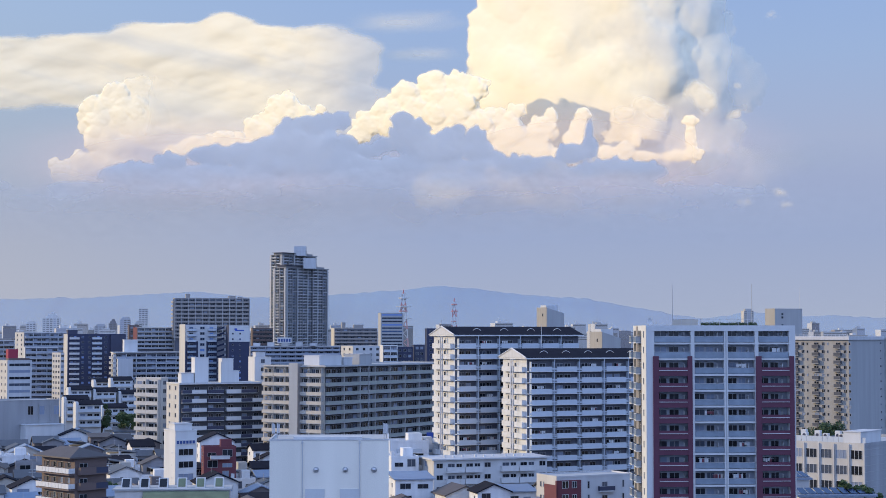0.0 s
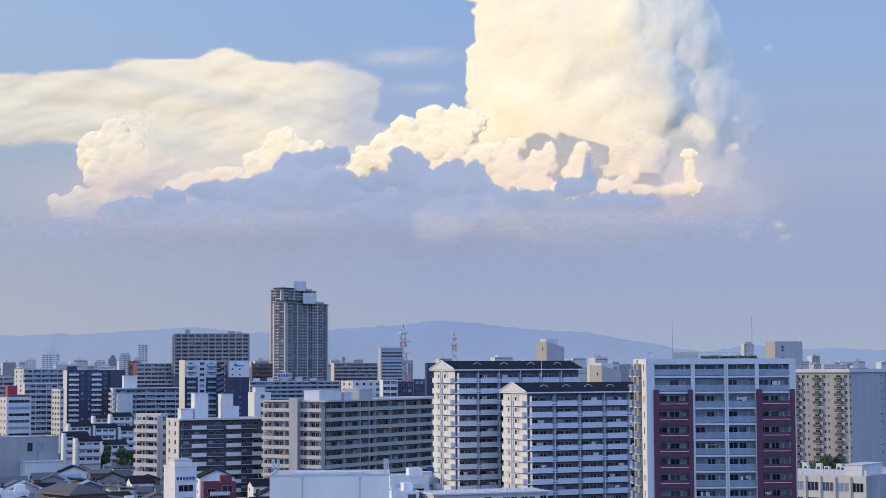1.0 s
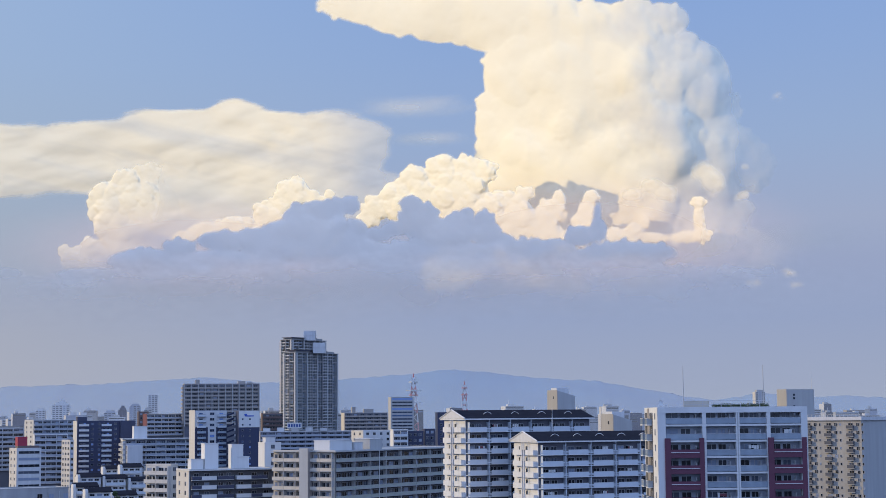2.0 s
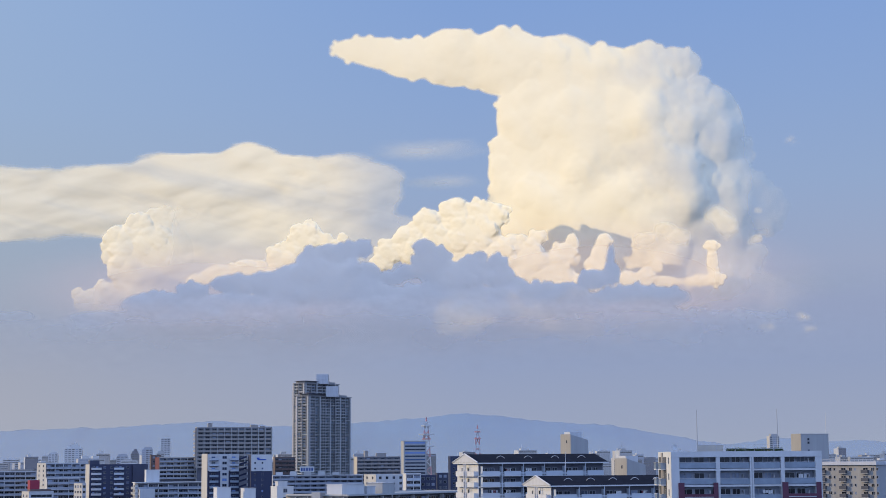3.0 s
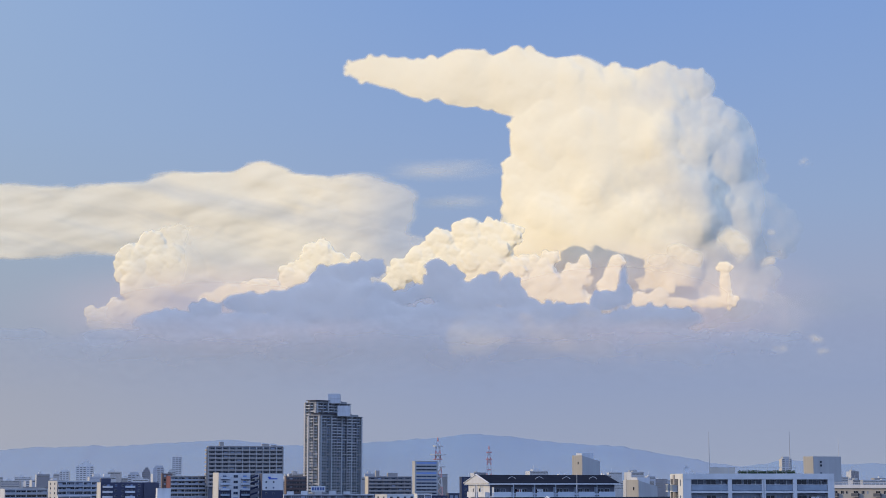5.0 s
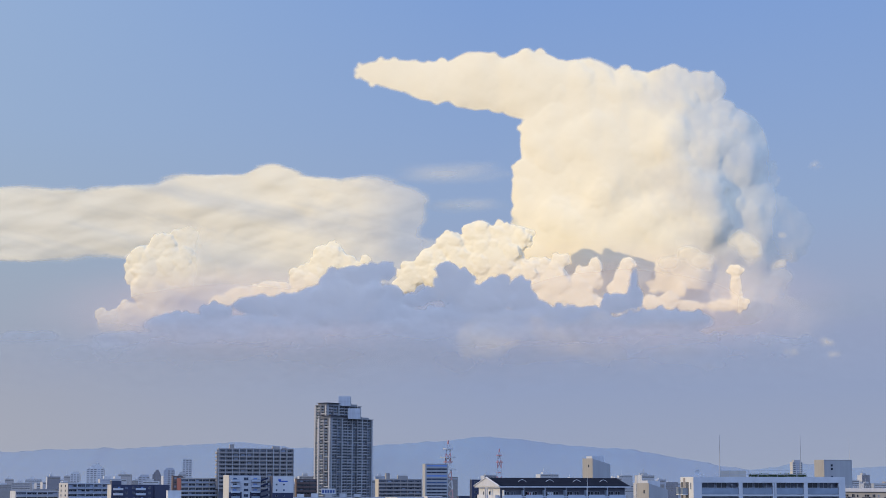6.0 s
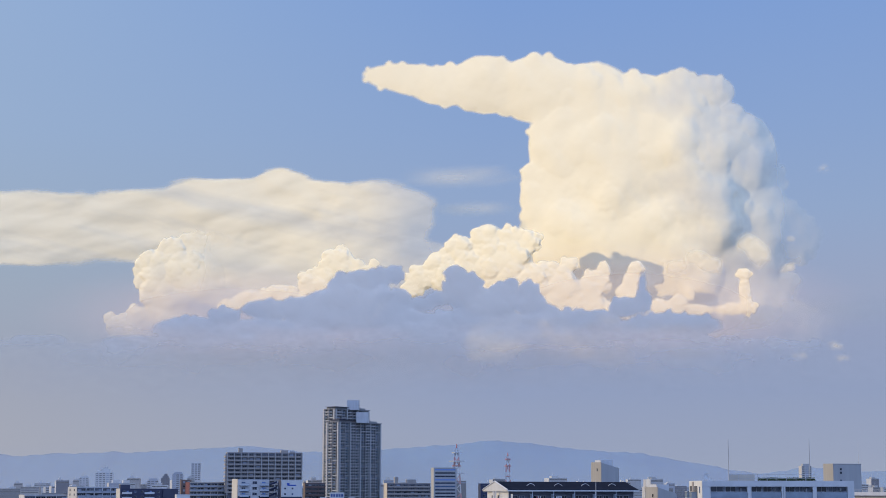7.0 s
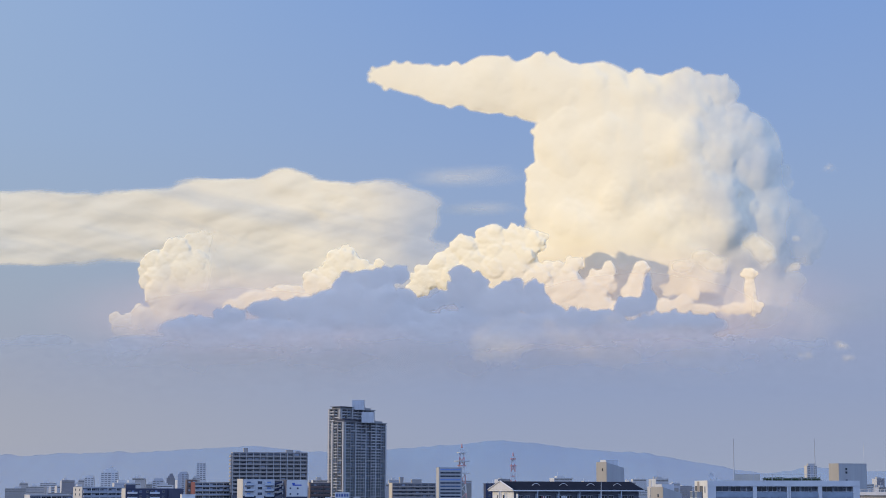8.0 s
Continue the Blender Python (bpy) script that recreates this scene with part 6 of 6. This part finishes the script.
footprint(-71.54, 332, 14)

# grey concrete hall and the terraces of white-gabled flats
hall = block("hall", "weathered concrete hall with a white annex", -165.6, 610.0, 31, 30.2, 14.5, 20.6, CONCRETE, 2, 5.0, "", 1, "", 1, None, parapet=0.4)
qh = 20.58
for s in (31, 38, 47):
    put("window", window_mesh(2.0, 3.2, FRAME, GLASS, 2), hall, pose(s * 0.6, 0, qh - 5.0))
    put("wall_pipe", bar("wall_pipe", (s * 0.6 + 4, -0.15, 2), (s * 0.6 + 4, -0.15, qh - 1), 0.1, GREY, 6), hall)
put("annex", mesh_of("annex", [(16, -6, 0, 30, -0.01, qh - 8.5)], [WHITE]), hall)
put("annex_roof", mesh_of("annex_roof", [(15.7, -6.3, qh - 8.5, 30.3, 0, qh - 8.2)], [PALE]), hall)
footprint(-151.49, 618, 22)


def terrace_flat(x, y, rot, w, d, h):
    ob = thing("terraced_flat", "white-gabled terraced flats with dark roofs and balconies", "building", pose(x, y, 0, 0, 0, rot), "terraced flats")
    put("wall", mesh_of("wall", [(0, 0, 0, w, d, h)], [WHITE]), ob)
    put("end_gable", mesh_of("end_gable", [(-1.1, -1.1, 0, -0.02, d * 0.6, h + 0.5), (-1.1, -0.4, h + 0.5, -0.02, d * 0.45, h + 1.0)], [WHITE]), ob)
    gable_roof(ob, w, d, h, 1.3, 0.7, SLATE, SLATE, "x")
    gable_ends(ob, w, d, h, 1.25, WHITE, "x")
    for f in range(3):
        put("balcony", balcony_mesh(w - 0.2, 1.2, PANEL, WHITE, 1.1), ob, pose(0.1, 0, h - 2.8 * (f + 1)))
        for q in (0.08, 0.4, 0.7):
            put("sliding_door", window_mesh(w * 0.22, 1.9, FRAME, GLASS, 2), ob, pose(w * q, 0, h - 2.8 * (f + 1) + 0.1))
    footprint(x + w / 2, y + d / 2, 7)


for pxq, y, zt in ((-156.09, 720, 21.37), (-146.66, 725, 20.5), (-136.85, 730, 19.37), (-149.12, 775, 23.89), (-159.81, 790, 22.7), (-138.26, 780, 22.99), (-151.29, 690, 18.51), (-133.08, 675, 15.77), (-137.92, 650, 18.13)):
    terrace_flat(pxq, y, 22, 8.6, 8.0, zt)


# long low building with a row of white skylight hoods on its roof
row = thing("workshop", "long low workshop with white skylight hoods and a mossy green roof", "building", pose(-69.0, 362, 0, 0, 0, 5))
hw, hd, hh = 24.0, 8.0, 12.0
put("wall", mesh_of("wall", [(0, 0, 0, hw, hd, hh)], [HOUSEWALLS[3]]), row)
put("roof", mesh_of("roof", [(-0.4, -0.6, hh, hw + 0.4, hd + 0.4, hh + 0.3)], [FLATROOF]), row)
put("lean_to_roof", poly_mesh("lean_to_roof", [(hw * 0.25, -0.6, hh - 0.4), (hw, -0.6, hh - 0.4), (hw, -3.8, hh - 1.7), (hw * 0.25, -3.8, hh - 1.7), (hw * 0.25, -0.6, hh - 0.2), (hw, -0.6, hh - 0.2), (hw, -3.8, hh - 1.5), (hw * 0.25, -3.8, hh - 1.5)], [(0, 1, 2, 3), (7, 6, 5, 4), (3, 2, 6, 7), (2, 1, 5, 6), (1, 0, 4, 5), (0, 3, 7, 4)], [MOSSROOF]), row)
put("lean_to_wall", mesh_of("lean_to_wall", [(hw * 0.25 + 0.3, -3.4, 0, hw - 0.3, -0.01, hh - 1.75)], [HOUSEWALLS[2]]), row)
for q in range(6):
    x0 = 1.2 + q * 3.9
    v = [(0, 1.0, 0), (2.0, 1.0, 0), (2.0, 3.6, 0), (0, 3.6, 0), (0, 3.0, 2.0), (2.0, 3.0, 2.0), (2.0, 3.6, 2.0), (0, 3.6, 2.0)]
    put("skylight_hood", poly_mesh("skylight_hood", v, [(0, 3, 2, 1), (4, 5, 6, 7), (0, 1, 5, 4), (1, 2, 6, 5), (2, 3, 7, 6), (3, 0, 4, 7)], [WHITE]), row, pose(x0, 0, hh + 0.3))
    v = [(0.25, 1.12, 0.25), (1.75, 1.12, 0.25), (1.75, 2.8, 1.85), (0.25, 2.8, 1.85)]
    put("skylight_pane", poly_mesh("skylight_pane", [(a, b - 0.06, c + 0.05) for a, b, c in v], [(0, 1, 2, 3)], [MOSSROOF if q > 2 else GLASS]), row, pose(x0, 0, hh + 0.3))
footprint(-57, 366, 12)


# ---- houses ----
def house(x, y, rot, w, d, h, kind, wall_mat, roof_mat):
    """A small town house with a pitched, hipped or flat roof, windows, a door, sometimes a balcony and a roof light."""
    r = random.Random(int(x * 131 + y * 17))
    ob = thing("house", ("two-storey house with a dark tiled gable roof", "two-storey house with a gable end to the street", "flat-roofed white town house", "house with a shallow steel roof")[kind], "house", pose(x, y, 0, 0, 0, rot), "town houses")
    put("wall", mesh_of("wall", [(0, 0, 0, w, d, h)], [wall_mat]), ob)
    if kind == 0:
        gable_roof(ob, w, d, h, d * 0.2, 0.5, roof_mat, roof_mat, "x")
        gable_ends(ob, w, d, h, d * 0.195, wall_mat, "x")
    elif kind == 1:
        gable_roof(ob, w, d, h, w * 0.22, 0.5, roof_mat, roof_mat, "y")
        gable_ends(ob, w, d, h, w * 0.215, wall_mat, "y")
    elif kind == 2:
        put("parapet", mesh_of("parapet", [(-0.05, -0.05, h, w + 0.05, 0.2, h + 0.6), (-0.05, d - 0.2, h, w + 0.05, d, h + 0.6), (-0.05, 0.2, h, 0.2, d - 0.2, h + 0.6), (w - 0.2, 0.2, h, w + 0.05, d - 0.2, h + 0.6)], [wall_mat]), ob)
        put("roof", mesh_of("roof", [(0.2, 0.2, h, w - 0.2, d - 0.2, h + 0.05)], [FLATROOF]), ob)
        put("stair_head", mesh_of("stair_head", [(w * 0.55, d * 0.4, h, w * 0.9, d * 0.8, h + 2.3)], [wall_mat]), ob)
        if r.random() < 0.5:
            put("roof_tank", bar("roof_tank", (1.2, d * 0.5, h + 0.05), (1.2, d * 0.5, h + 1.5), 0.5, WHITE, 10), ob)
    else:
        v = [(-0.4, -0.5, h), (w + 0.4, -0.5, h), (w + 0.4, d + 0.5, h + d * 0.14), (-0.4, d + 0.5, h + d * 0.14)]
        v += [(a, b, c + 0.25) for a, b, c in v]
        put("roof", poly_mesh("roof", v, [(0, 3, 2, 1), (4, 5, 6, 7), (0, 1, 5, 4), (1, 2, 6, 5), (2, 3, 7, 6), (3, 0, 4, 7)], [roof_mat]), ob)
    at = sides(w, d)
    for f in range(2 if h < 8 else 3):
        z = h - 2.8 * (f + 1)
        for s in (0.12, 0.58):
            if r.random() < 0.85:
                put("window", window_mesh(w * r.uniform(0.2, 0.32), r.choice((1.1, 1.3, 1.9)), FRAME, GLASS, 2), ob, at["front"] @ pose(w * s, 0, z + 0.7))
        put("side_window", window_mesh(0.8, 1.0, FRAME, GLASS, 1), ob, at["left"] @ pose(d * r.uniform(0.2, 0.6), 0, z + 0.9))
    if r.random() < 0.4:
        put("balcony", balcony_mesh(w * 0.6, 1.0, r.choice((WHITE, PALE, PANEL)), wall_mat, 1.0), ob, pose(w * 0.2, 0, h - 2.7))
    if kind < 2 and r.random() < 0.3:
        put("aerial", bar("aerial", (w * 0.4, d * 0.5, h + 1), (w * 0.4, d * 0.5, h + 3.6), 0.04, METAL, 5), ob)
    return ob


def clear(x, y, r):
    return all((x - a) ** 2 + (y - b) ** 2 > (r + c) ** 2 for a, b, c in TAKEN)


rng = random.Random(21)
y = 376.0
while y < 650:
    bearing = -0.275
    while bearing < 0.23:
        w, d = rng.uniform(6.0, 10.5), rng.uniform(6.5, 10)
        x = bearing * y
        bearing += (w + rng.uniform(0.8, 3.4)) / y
        jy = y + rng.uniform(-2.5, 2.5)
        visible = bearing < -0.085 or (-0.035 < bearing < 0.11 and 385 < y < 440) or False
        if not visible or not clear(x + w / 2, jy + d / 2, 4.0):
            continue
        kind = rng.choice((0, 0, 0, 1, 1, 2, 3))
        house(x, jy, 18 + rng.choice((0, 0, 90)) + rng.uniform(-5, 5) if kind != 1 else 14 + rng.uniform(-8, 8), w, d, rng.choice((5.8, 6.2, 6.6, 8.6)), kind, rng.choice(HOUSEWALLS), rng.choice(ROOFS))
    y += rng.uniform(13, 16.5)


# white low buildings between the blank block and the low flats
for pxq, y, w, d, h, kind in ((-14.56, 470, 11.0, 9.0, 15.11, 2), (-9.76, 478, 8.5, 8.0, 13.66, 2), (-12.89, 430, 7.0, 9.0, 13.72, 2), (-10.93, 395, 9.0, 8.0, 11.36, 3), (7.6, 378, 7.5, 7.0, 10.1, 1), (14.04, 384, 7.0, 7.0, 9.54, 3), (-66.43, 470, 9.5, 9.0, 15.41, 1), (-62.84, 452, 8.5, 6.0, 14.63, 2)):
    house(pxq, y, 14, w, d, h, kind, BRICKRED if y == 452 else HOUSEWALLS[0], SLATE if kind == 1 else TINROOF)
tarp = thing("blue_sheet", "bright blue tarpaulin sheet hung on a roof frame", "sheet", pose(-4.78, 500, 14.02))
put("sheet", mesh_of("sheet", [(0, 0, 0.2, 1.9, 0.08, 2.2)], [BLUE]), tarp)
for q in (0, 1.8):
    put("frame_post", mesh_of("frame_post", [(q, 0.1, -14.02, q + 0.1, 0.2, 2.3)], [METAL]), tarp)


def utility_pole(x, y, h):
    ob = thing("utility_pole", "grey concrete utility pole with crossarms", "pole", pose(x, y, 0), "utility poles")
    put("shaft", bar("shaft", (0, 0, 0), (0, 0, h), 0.17, CONCRETE, 8, 0.11), ob)
    for z in (h - 0.5, h - 1.2):
        put("crossarm", mesh_of("crossarm", [(-0.9, -0.05, z, 0.9, 0.05, z + 0.1)], [METAL]), ob)
    put("transformer", bar("transformer", (0.3, 0, h - 3.2), (0.3, 0, h - 2.2), 0.28, PALE, 10), ob)


for pxq, y in ((-87.33, 450), (-98.0, 520), (-101.27, 470), (-86.03, 480), (-102.57, 430), (-65.76, 400), (87.18, 350), (-6.38, 440)):
    utility_pole(pxq, y, 11.5)
